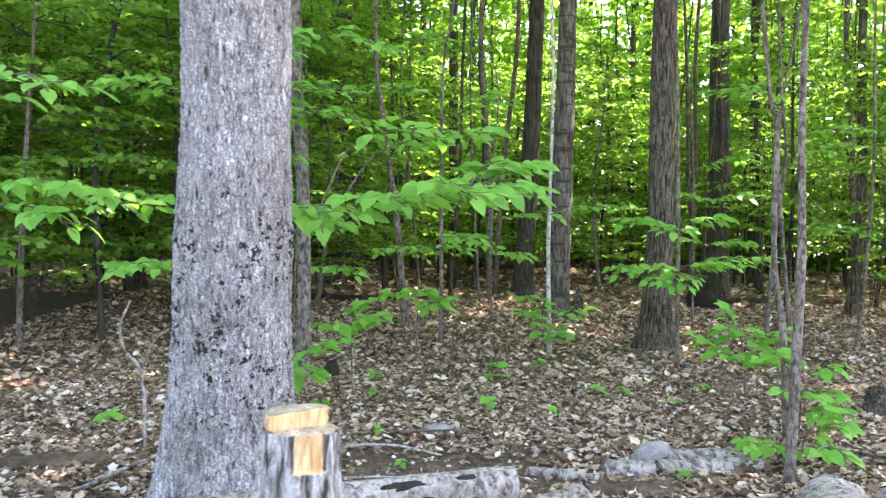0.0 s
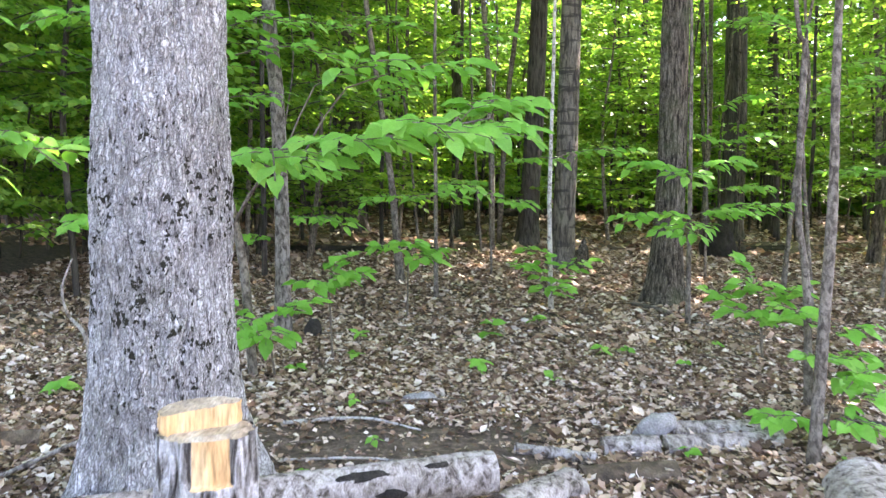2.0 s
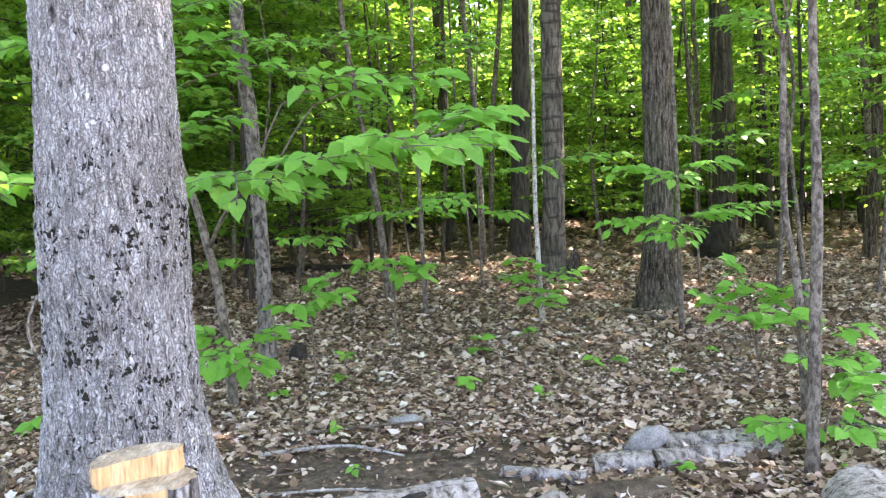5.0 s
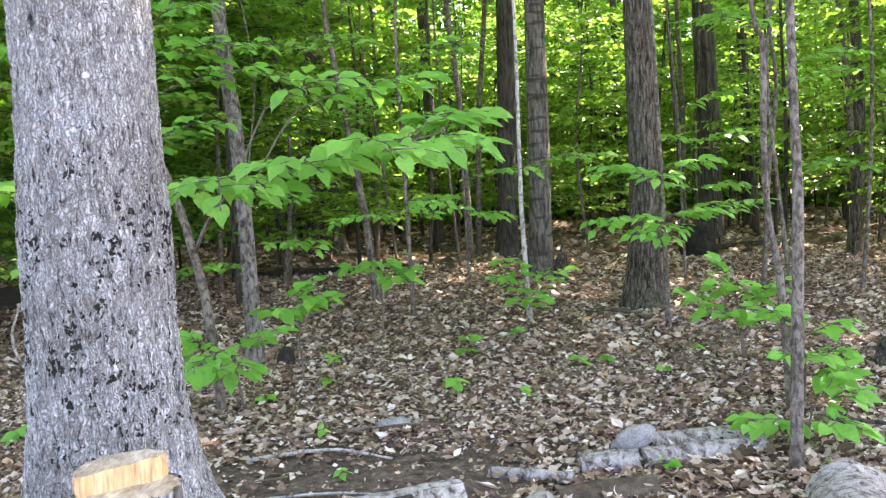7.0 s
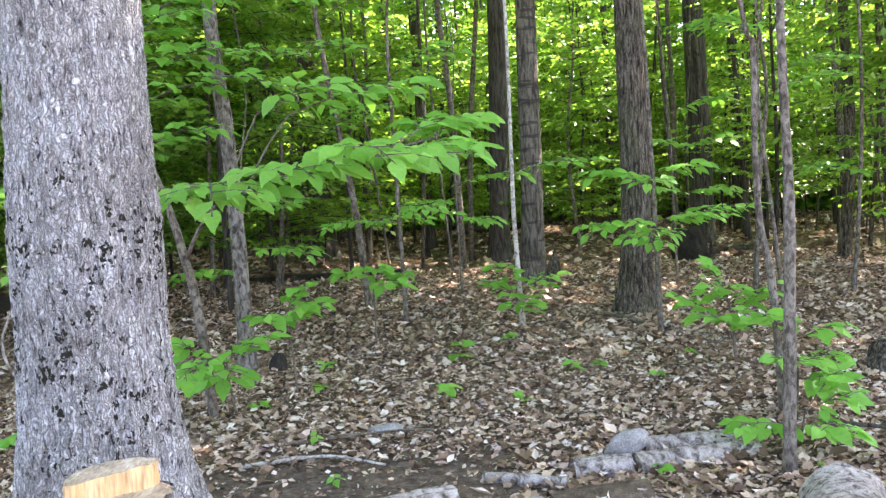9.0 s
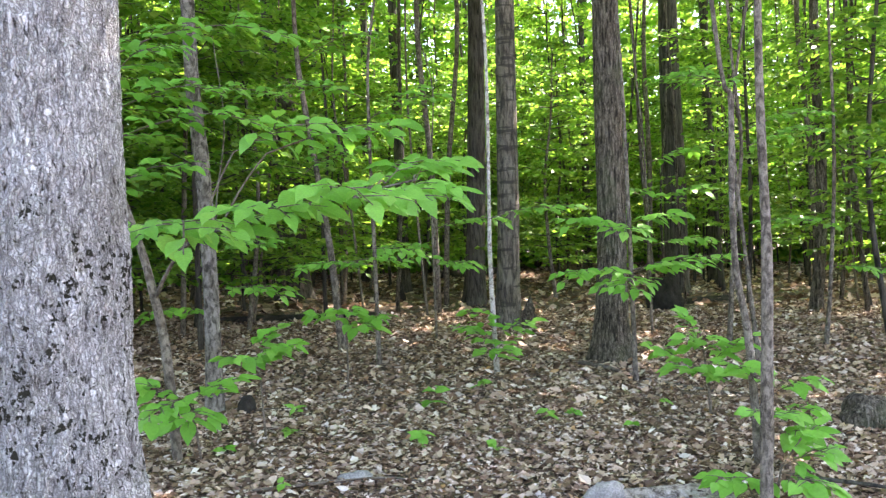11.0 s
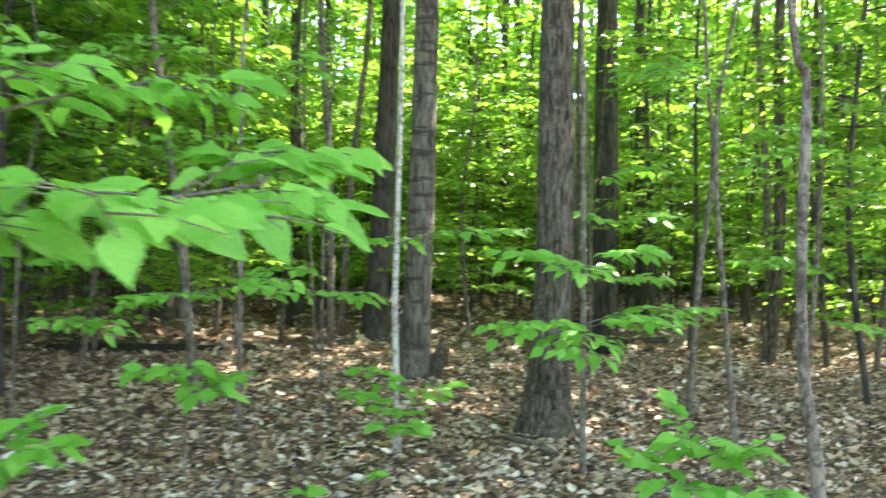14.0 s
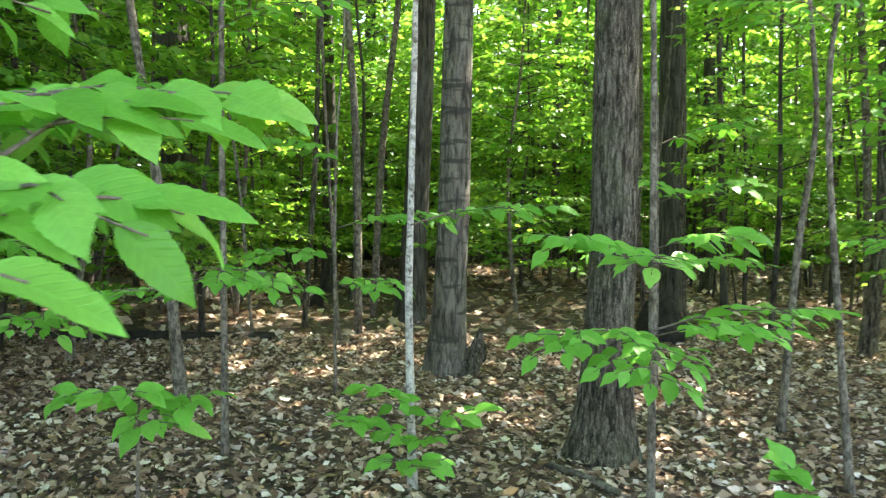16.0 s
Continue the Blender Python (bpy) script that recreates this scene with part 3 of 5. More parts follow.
# the old tree beside the path, with pale ridged bark
def build_old_tree():
    b = np.array(at_ground(-0.95, 3.76))
    t = thing("old_tree", b, "old tree with pale ridged bark and black spots", "tree", "forest trees")
    zs = np.concatenate([np.linspace(-0.08, 2.9, 420), np.linspace(3.1, 15, 30)])
    line = np.stack([0.02 * np.sin(zs * 1.1), 0 * zs, zs], 1)
    line[:, 0] += -0.02
    r = np.interp(zs, [-0.1, 0.0, 0.12, 0.3, 0.55, 0.9, 1.25, 1.75, 2.2, 3, 15], [0.40, 0.365, 0.315, 0.285, 0.262, 0.250, 0.257, 0.236, 0.238, 0.23, 0.10])

    def form(k, a, ln):
        z = ln[:, 2][:, None]
        foot = np.exp(-np.clip(z, 0, 9) / 0.16)
        out = 1 + 0.16 * foot * (np.cos(5 * a + 0.6) + 0.5 * np.cos(8 * a))
        # one strong root spreads away from the path
        da = (a - 0.3 + np.pi) % (2 * np.pi) - np.pi
        out = out + 0.65 * np.exp(-np.clip(z, -0.05, 9) / 0.33) * np.exp(-(da / 0.5) ** 2)
        n_ang = a.shape[1]
        rel = np.zeros((len(ln), n_ang))
        for i in range(len(ln)):
            zz = ln[i, 2]
            for j in range(n_ang):
                c, s = math.cos(a[0, j]), math.sin(a[0, j])
                wob = 0.6 * noise.noise(Vector((c * 2, s * 2, zz * 2.2)))
                p = Vector((c * 7.5 + wob, s * 7.5 + wob, zz * 6.5))
                ridge = 1 - abs(noise.noise(p)) * 2.6
                rel[i, j] = 0.052 * ridge + 0.026 * noise.noise(Vector((c * 17, s * 17, zz * 22))) + 0.02 * noise.noise(Vector((c * 1.4, s * 1.4, zz * 0.9)))
        return out + rel
    V, F = tube(line, r, 190, True, form)
    part("trunk", mesh_of("trunk", V, F), M_BIG, t)
    rr = np.random.default_rng(3)
    P, D, N, S, C = crown_leaves(rr, 1900, 4.4, 7.0, 14, 0.40)
    V, F = scatter(LEAF_FAR, P, D, N, S)
    part("crown", mesh_of("crown", V, F), M_LEAF_FAR, t, "leafy green crown with gaps")
    for c in C[::4]:
        i = np.argmin(abs(line[:, 2] - (c[2] - 1.8)))
        lb = smooth_line([line[i], 0.5 * (line[i] + c) + (0, 0, 0.3), c], 8)
        part("limb", mesh_of("limb", *tube(lb, np.linspace(0.06, 0.012, 8), 6)), M_BIG, t)


build_old_tree()

tree("young_oak", [at_ground(-1.25, 7.19), (-1.26, 7.19, 1.19), (-1.30, 7.19, 2.17), (-1.37, 7.19, 3.02)], 0.056, 0.09, M_MOTTLED, "slim tree with grey mottled bark in leaf litter", (700, 2.2, 5, 9), 24, 70, 0.06, 2.2, 5, 1.3, 4, 9)
tree("oak_tree", [at_ground(2.24, 9.02), (2.27, 9.02, 1.1), (2.285, 9.02, 1.94), (2.27, 9.02, 3.28)], 0.138, 0.27, M_OAK, "oak with furrowed grey bark and spreading foot", (1500, 4.0, 7, 14), 84, 220, 0.036, 7.5, 4.5, 2.1, 5)
tree("maple_tree", [at_ground(1.42, 11.1), (1.45, 11.1, 1.3), (1.463, 11.1, 1.9), (1.475, 11.1, 3.78)], 0.132, 0.23, M_BANDED, "tall tree with grey bark in dark bands", (1400, 4.0, 7, 14), 56, 140, 0.035, 6, 2.0, 3.7, 5)
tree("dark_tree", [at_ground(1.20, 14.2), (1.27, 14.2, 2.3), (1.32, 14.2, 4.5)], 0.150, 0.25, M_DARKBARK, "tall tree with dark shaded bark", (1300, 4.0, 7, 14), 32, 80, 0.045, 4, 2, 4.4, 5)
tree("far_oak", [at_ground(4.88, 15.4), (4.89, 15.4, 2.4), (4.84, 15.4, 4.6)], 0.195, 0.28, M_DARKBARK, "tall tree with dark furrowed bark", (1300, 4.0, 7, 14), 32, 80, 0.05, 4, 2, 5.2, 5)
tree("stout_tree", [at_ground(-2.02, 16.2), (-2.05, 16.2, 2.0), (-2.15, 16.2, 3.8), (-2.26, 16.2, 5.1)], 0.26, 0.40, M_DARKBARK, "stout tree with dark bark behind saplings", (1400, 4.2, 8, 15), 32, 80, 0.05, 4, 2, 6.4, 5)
tree("slim_tree", [at_ground(5.75, 12.0), (5.86, 12.0, 1.7), (5.87, 12.0, 2.8), (5.82, 12.0, 4.0)], 0.070, 0.10, M_OAK, "slim leaning tree with grey bark", (900, 2.8, 6, 11), 20, 60, 0.05, 2.5, 3, 7.1, 4, 11)

# ---------------------------------------------------------------- near saplings with their sprays
# the leaning sapling whose long branch hangs over the path: its leaves are separate pieces
def build_beech():
    b = np.array(at_ground(-1.15, 5.88))
    t = thing("beech_sapling", b, "leaning young beech with a long leafy branch", "sapling", "saplings")
    rel = np.array([(0, 0, -0.05), (-0.06, 0, 0.69), (-0.13, 0, 1.05), (-0.20, 0, 1.33), (-0.40, -0.03, 1.95), (-0.62, -0.03, 2.7), (-0.7, 0, 3.6), (-0.72, 0, 4.6)])
    line = smooth_line(rel, 40)
    part("stem", mesh_of("stem", *tube(line, np.linspace(0.034, 0.012, 40), 12)), M_SAP, t)
    rr = np.random.default_rng(21)
    fork = smooth_line([(-0.12, 0, 1.0), (0.02, -0.14, 1.20), (0.25, -0.48, 1.35), (0.60, -0.80, 1.43), (1.05, -0.92, 1.53), (1.50, -0.75, 1.64)], 24)
    part("branch", mesh_of("branch", *tube(fork, np.linspace(0.013, 0.006, 24), 8)), M_SAP, t)
    rows = [
        # start, end, leaves, width (world)
        ((-0.95, 5.45, 1.58), (-0.62, 4.25, 1.60), 26, 0.34),
        ((-0.90, 5.40, 1.57), (-0.95, 4.55, 1.62), 16, 0.30),
        ((-0.60, 5.10, 1.64), (-0.20, 4.45, 1.71), 24, 0.32),
        ((-0.15, 4.96, 1.73), (0.18, 4.25, 1.75), 28, 0.34),
        ((0.05, 4.97, 1.76), (0.60, 4.95, 1.80), 20, 0.24),
        ((0.10, 5.00, 1.76), (0.44, 4.64, 1.76), 9, 0.20),
        ((0.35, 5.13, 1.85), (0.52, 5.60, 2.02), 24, 0.30),
        ((0.20, 5.05, 1.84), (0.34, 5.45, 2.0), 20, 0.28),
        ((-0.45, 5.25, 2.03), (0.27, 5.52, 2.20), 26, 0.34),
        ((-0.65, 5.35, 2.05), (-0.15, 5.05, 2.18), 14, 0.26),
    ]
    made = [spray(rr, np.array(s) - b, np.array(e) - b, int(n * 1.5), 0.132, w) for s, e, n, w in rows]
    joints = [(rows[0][0], 8), (rows[1][0], 8), (rows[2][0], 12), (rows[3][0], 15), (rows[4][0], 17), (rows[5][0], 18), (rows[6][0], 23), (rows[7][0], 21), (rows[8][0], 12), (rows[9][0], 10)]
    link = [(p, fork[k] + b) for p, k in joints]
    for m in made:
        for ln, w in m[0]:
            part("twig", mesh_of("twig", *tube(ln, np.linspace(w, w * 0.4, len(ln)), 6)), M_TWIG, t)
    for p, q in link:
        p, q = np.array(p) - b, np.array(q) - b
        ln = smooth_line([q, 0.5 * (p + q) + (0, 0, 0.03), p], 8)
        part("twig", mesh_of("twig", *tube(ln, np.linspace(0.006, 0.005, 8), 6)), M_TWIG, t)
    variants = []
    for i in range(6):
        V, F = leaf_shape(18, 0.295 + 0.02 * rr.normal(), 0.12 + 0.12 * rr.random(), 0.08 + 0.25 * rr.random(), 0.035)
        me = mesh_of("leaf", V, F)
        me.materials.append(M_LEAF_NEAR)
        variants.append(me)
    P, D, N, S = merge(made)
    # leaf faces turned further towards the camera, to look larger from there
    N[:, 1] -= 0.38
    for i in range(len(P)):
        # drop leaves within 0.62 m of the final camera position, to suit its view
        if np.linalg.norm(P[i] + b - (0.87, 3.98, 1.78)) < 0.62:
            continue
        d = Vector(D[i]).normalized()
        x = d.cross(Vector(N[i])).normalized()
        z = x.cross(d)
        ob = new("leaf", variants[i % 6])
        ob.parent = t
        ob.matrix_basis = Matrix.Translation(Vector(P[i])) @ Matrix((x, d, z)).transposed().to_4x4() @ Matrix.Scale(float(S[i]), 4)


build_beech()

sapling("leaning_sapling", [at_ground(-0.51, 9.86), (-0.58, 9.86, 1.0), (-0.64, 9.86, 1.59), (-0.81, 9.86, 2.7), (-0.94, 9.86, 3.6)], 0.040, M_SAP, "leaning grey sapling with smooth bark",
        [((-0.8, 9.3, 2.3), (-0.3, 8.7, 2.5), 40, 0.4), ((-0.85, 9.3, 3.0), (-1.6, 8.8, 3.1), 40, 0.5), ((-0.6, 9.3, 1.3), (0.2, 9.0, 1.4), 26, 0.35), ((-0.88, 9.3, 3.4), (-0.1, 9.0, 3.7), 50, 0.5)], top=6, seed=2)
sapling("thin_sapling", [at_ground(-0.08, 9.10), (-0.10, 9.10, 1.4), (-0.12, 9.10, 2.3), (-0.12, 9.10, 3.4)], 0.021, M_SAP, "thin straight sapling in leaf litter",
        [((-0.1, 8.5, 1.5), (0.45, 8.2, 1.42), 26, 0.3), ((-0.1, 8.5, 1.35), (-0.75, 8.2, 1.35), 26, 0.3), ((-0.1, 8.5, 2.7), (0.5, 8.2, 2.9), 36, 0.4), ((-0.1, 8.5, 2.9), (-0.8, 8.2, 3.0), 36, 0.4)], top=5, seed=3)
sapling("birch_sapling", [at_ground(1.05, 8.45), (1.01, 8.45, 1.3), (1.01, 8.45, 1.8), (1.015, 8.45, 3.2)], 0.021, M_PALE, "thin pale birch sapling with a leafy foot",
        [((1.03, 8.43, 0.55), (0.68, 8.05, 0.82), 16, 0.2), ((1.03, 8.43, 0.5), (1.31, 8.1, 0.85), 16, 0.2), ((1.03, 8.43, 0.42), (1.01, 7.9, 0.62), 14, 0.2), ((1.03, 8.43, 0.7), (0.78, 8.15, 0.95), 12, 0.16),
         ((1.01, 8.43, 1.75), (1.81, 8.75, 1.85), 30, 0.4)], 0.11, top=5, seed=4)
sapling("oakside_sapling", [at_ground(2.25, 8.07), (2.23, 8.07, 1.3), (2.21, 8.07, 2.2), (2.19, 8.07, 2.9)], 0.02, M_SAP, "slim sapling with two flat leafy tiers",
        [((2.23, 8.03, 1.22), (1.52, 7.58, 1.24), 30, 0.34), ((2.23, 8.03, 1.18), (2, 7.38, 1.14), 26, 0.3), ((2.23, 8.03, 1.22), (2.65, 7.53, 1.32), 30, 0.34), ((2.23, 8.03, 1.25), (3.1, 8.03, 1.36), 30, 0.36),
         ((2.23, 8.03, 1.62), (1.59, 7.73, 1.7), 26, 0.3), ((2.23, 8.03, 1.66), (2.54, 7.73, 1.74), 16, 0.25), ((2.23, 8.03, 1.6), (2.04, 7.53, 1.6), 12, 0.2)], 0.115, top=4.6, seed=5)
sapling("path_sapling", [at_ground(1.865, 4.35), (1.893, 4.35, 1.20), (1.896, 4.35, 1.55), (1.881, 4.35, 2.25)], 0.025, M_SAP, "straight grey sapling with pale flecks by the logs", [((1.95, 4.48, 3.5), (2.8, 5.0, 3.7), 36, 0.4), ((1.95, 4.48, 3.9), (1.3, 5.2, 4.1), 36, 0.4)], top=5.5, seed=6, sides=14)
sapling("crooked_sapling", [at_ground(2.25, 5.35), (2.20, 5.35, 0.95), (2.14, 5.35, 1.31), (2.125, 5.35, 1.71), (2.13, 5.35, 2.29), (2.08, 5.35, 2.45)], 0.021, M_SAP, "crooked pale sapling stem", [((2.02, 5.35, 3.4), (1.4, 5.7, 3.6), 30, 0.4), ((2.02, 5.35, 3.6), (2.7, 5.8, 3.7), 30, 0.4)], top=4.8, seed=7)
sapling("leafy_bush", [at_ground(2.42, 6.62), (2.40, 6.62, 0.5), (2.36, 6.65, 0.84)], 0.011, M_TWIG, "low bright green bush with broad leaves",
        [((2.39, 6.62, 0.55), (2.02, 6.62, 0.74), 14, 0.22), ((2.37, 6.65, 0.72), (2.28, 6.72, 0.97), 10, 0.13), ((2.39, 6.62, 0.6), (2.62, 6.45, 0.82), 16, 0.2), ((2.40, 6.62, 0.5), (2.15, 6.3, 0.66), 15, 0.2), ((2.40, 6.62, 0.45), (2.52, 6.2, 0.66), 15, 0.2), ((2.38, 6.62, 0.66), (2.30, 6.45, 0.84), 12, 0.16)], 0.125, seed=8, group="bushes")
sapling("leafy_bush", [at_ground(2.34, 5.42), (2.34, 5.38, 0.45), (2.30, 5.34, 0.72)], 0.009, M_TWIG, "bright green bush around a crooked sapling",
        [((2.31, 5.35, 0.66), (2.08, 5.25, 0.82), 12, 0.16), ((2.31, 5.35, 0.62), (2.50, 5.2, 0.74), 12, 0.16), ((2.33, 5.37, 0.5), (2.56, 5.3, 0.56), 10, 0.15), ((2.33, 5.37, 0.48), (2.20, 5.1, 0.58), 12, 0.16), ((2.33, 5.38, 0.4), (2.45, 5.1, 0.46), 10, 0.14)], 0.105, seed=19, group="bushes")
sapling("leafy_bush", [at_ground(2.10, 4.78), (2.10, 4.76, 0.30), (2.11, 4.74, 0.40)], 0.007, M_TWIG, "small bright green bush beside a sapling",
        [((2.10, 4.75, 0.36), (2.16, 4.48, 0.36), 9, 0.13), ((2.10, 4.75, 0.38), (2.32, 4.62, 0.50), 9, 0.13), ((2.10, 4.76, 0.30), (1.72, 4.74, 0.34), 8, 0.10), ((2.11, 4.74, 0.39), (2.22, 4.65, 0.60), 7, 0.12)], 0.105, seed=9, group="bushes")
sapling("low_sapling", [at_ground(-0.70, 6.35), (-0.72, 6.32, 0.62), (-0.72, 6.3, 0.80)], 0.008, M_TWIG, "small sapling with drooping green leaves",
        [((-0.72, 6.3, 0.76), (-0.86, 6.0, 0.84), 11, 0.16), ((-0.72, 6.3, 0.78), (-0.50, 6.1, 0.90), 10, 0.15), ((-0.72, 6.3, 0.8), (-0.62, 6.25, 1.0), 6, 0.12)], 0.12, seed=10)
sapling("low_sapling", [at_ground(-0.30, 8.05), (-0.30, 8.05, 0.7), (-0.29, 8.03, 0.92)], 0.009, M_TWIG, "small sapling with flat leafy tiers",
        [((-0.29, 8.03, 0.86), (0.05, 7.95, 0.92), 13, 0.20), ((-0.29, 8.03, 0.88), (-0.60, 7.9, 0.95), 12, 0.18), ((-0.29, 8.03, 0.9), (-0.25, 7.65, 1.0), 12, 0.18), ((-0.29, 8.03, 0.84), (-0.1, 7.7, 0.86), 9, 0.15)], 0.125, seed=20)
sapling("low_sapling", [at_ground(-1.00, 5.87), (-1.02, 5.8, 0.47), (-1.02, 5.75, 0.65)], 0.008, M_TWIG, "small sapling with drooping green leaves",
        [((-1.02, 5.75, 0.59), (-0.74, 5.55, 0.77), 10, 0.16), ((-1.02, 5.75, 0.62), (-1.22, 5.45, 0.59), 10, 0.16), ((-1.02, 5.75, 0.57), (-1.35, 5.75, 0.75), 10, 0.16), ((-1.02, 5.75, 0.57), (-0.95, 5.4, 0.55), 8, 0.14)], 0.12, seed=11)
sapling("forked_sapling", [at_ground(3.60, 9.44), (3.68, 9.44, 1.6), (3.78, 9.44, 2.5), (3.70, 9.44, 3.4)], 0.023, M_SAP, "thin bent sapling with spreading leaves", [((3.7, 9.4, 2.6), (4.4, 9.0, 2.8), 40, 0.4), ((3.7, 9.4, 3.0), (3.0, 9.0, 3.2), 40, 0.4)], top=6, seed=12)
sapling("forked_sapling", [at_ground(3.51, 8.41), (3.40, 8.41, 1.27), (3.30, 8.41, 2.4), (3.35, 8.41, 3.1)], 0.02, M_SAP, "thin bent sapling with spreading leaves", [((3.3, 8.4, 2.3), (3.9, 8.0, 2.5), 36, 0.4), ((3.3, 8.4, 2.9), (2.6, 8.1, 3.0), 36, 0.4)], top=5.5, seed=13)
sapling("thin_sapling", [at_ground(5.7, 15.4), (5.6, 15.4, 2.5), (5.5, 15.4, 4.7)], 0.045, M_DARKBARK, "thin dark sapling far among the trees", (), top=8, seed=14)
sapling("thin_sapling", [at_ground(4.61, 9.4), (4.68, 9.4, 1.03), (4.75, 9.4, 2.4)], 0.022, M_SAP, "thin sapling with flat leafy tiers", [((4.7, 9.4, 1.6), (4.0, 9.1, 1.7), 36, 0.4), ((4.7, 9.4, 2.2), (5.4, 9.0, 2.3), 40, 0.45), ((4.7, 9.4, 1.2), (5.2, 9.0, 1.1), 24, 0.3)], top=5, seed=15)
sapling("thin_sapling", [at_ground(3.05, 10.4), (3.03, 10.4, 1.4), (3.0, 10.4, 2.6)], 0.014, M_SAP, "thin sapling with flat leafy tiers",
        [((3.03, 10.4, 1.45), (3.7, 10.1, 1.5), 30, 0.36), ((3.03, 10.4, 1.5), (2.5, 10.0, 1.55), 26, 0.34), ((3.02, 10.4, 1.95), (3.6, 10.0, 2.1), 32, 0.38), ((3.02, 10.4, 2.0), (2.6, 10.0, 2.1), 20, 0.3), ((3.0, 10.4, 2.4), (3.7, 10.3, 2.6), 30, 0.38)], 0.115, top=4, seed=22)
sapling("thin_sapling", [at_ground(0.52, 10.3), (0.50, 10.3, 1.4), (0.50, 10.3, 2.4)], 0.012, M_SAP, "thin sapling with flat leafy tiers",
        [((0.50, 10.3, 1.7), (1.35, 10.1, 1.82), 34, 0.34), ((0.50, 10.3, 1.5), (-0.1, 10.0, 1.5), 26, 0.32), ((0.50, 10.3, 1.3), (0.95, 10.0, 1.3), 20, 0.3), ((0.50, 10.3, 2.2), (0.0, 10.0, 2.35), 26, 0.34)], 0.11, top=4, seed=23)
sapling("thin_sapling", [at_ground(-1.75, 9.3), (-1.75, 9.3, 1.2), (-1.72, 9.3, 2.0)], 0.012, M_SAP, "thin sapling with flat leafy tiers",
        [((-1.75, 9.3, 1.1), (-1.0, 9.0, 1.1), 28, 0.34), ((-1.75, 9.3, 0.9), (-2.4, 9.0, 0.9), 28, 0.34), ((-1.74, 9.3, 1.5), (-1.2, 9.0, 1.6), 26, 0.32)], 0.11, top=3.4, seed=24)
# hanging sprays of the young trees behind the old tree
sapling("beech_pole", [at_ground(-2.1, 6.9), (-2.05, 6.9, 1.5), (-2.0, 6.9, 3.0)], 0.035, M_SAP, "young beech with hanging leafy sprays",
        [((-2.0, 6.9, 2.5), (-0.95, 6.45, 2.68), 36, 0.4), ((-2.0, 6.9, 2.3), (-0.62, 6.35, 2.45), 44, 0.4), ((-2.0, 6.9, 2.7), (-1.3, 6.2, 2.9), 36, 0.4), ((-2.0, 6.9, 1.9), (-1.2, 6.4, 2.15), 30, 0.35), ((-2.0, 6.9, 2.6), (-2.7, 6.0, 2.6), 40, 0.4), ((-2.0, 6.9, 1.7), (-2.7, 6.2, 1.75), 40, 0.4), ((-2.05, 6.9, 1.2), (-2.6, 6.3, 1.2), 36, 0.35), ((-2.0, 6.9, 2.9), (-0.5, 6.5, 3.1), 46, 0.45)], 0.115, top=6, seed=16)
sapling("beech_pole", [at_ground(-2.4, 4.3), (-2.4, 4.2, 1.3), (-2.35, 4.1, 2.3)], 0.02, M_SAP, "young beech with bright hanging leaves",
        [((-2.38, 4.2, 1.7), (-1.45, 3.95, 1.63), 34, 0.32), ((-2.36, 4.15, 2.1), (-1.62, 3.35, 2.14), 26, 0.3), ((-2.36, 4.15, 1.6), (-1.75, 3.9, 1.52), 18, 0.25)], 0.115, top=4.5, seed=17)


# ---------------------------------------------------------------- trees repeated through the wood
def understory(name, seed, height, label):
    """A slender understory tree with tiers of flat sprays, built once and copied."""
    rr = np.random.default_rng(seed)
    t = thing(name, (0, 0, 0), label, "tree", "understory trees")
    pts = [(0, 0, -0.1)]
    for z in np.linspace(height / 4, height, 4):
        pts.append((pts[-1][0] + rr.normal(0, 0.12), pts[-1][1] + rr.normal(0, 0.12), z))
    line = smooth_line(pts, 24)
    part("trunk", mesh_of("trunk", *tube(line, np.linspace(0.036, 0.012, 24), 7)), M_DARKBARK if seed % 3 else M_SAP, t)
    P, D, N, S = [], [], [], []
    so = Soup()
    for i in range(38):
        f = rr.uniform(0.16, 0.98)
        p = line[int(f * 23)]
        a = rr.uniform(0, 2 * np.pi)
        ln = rr.uniform(0.7, 1.7) * (1.1 - 0.4 * f)
        q = p + np.array((math.cos(a) * ln, math.sin(a) * ln, rr.uniform(-0.1, 0.35)))
        m = spray(rr, p, q, 84, 0.112, 0.55, twigs=7)
        so.add(*tube(m[0][0][0][::3], np.linspace(0.009, 0.004, 5), 4))
        P.append(m[1]), D.append(m[2]), N.append(m[3] + rr.normal(0, 0.5, m[3].shape)), S.append(m[4])
    part("branchwork", so.mesh("branchwork"), M_DARKBARK, t)["kind"] = "stuff"
    V, F = scatter(LEAF_FAR, np.vstack(P), np.vstack(D), np.vstack(N), np.concatenate(S))
    part("crown", mesh_of("crown", V, F), M_LEAF_FAR, t)
    return t


kinds = [understory("understory_tree", 31 + i, h, "slender understory tree with layered green leaves") for i, h in enumerate((5.0, 6.2, 7.4, 8.5, 6.8, 4.2))]
spots = []


def free(x, y):
    if y < 9.5 and -1.9 < x < 5.2:
        return False
    for px, py, pr in ((1.43, 11.1, 0.8), (2.25, 9.0, 1.6), (4.9, 15.4, 0.7), (1.2, 14.2, 0.7), (-2, 16.2, 0.8)):
        if math.hypot(x - px, y - py) < pr:
            return False
    return all(math.hypot(x - a, y - b) > 0.75 for a, b in spots)


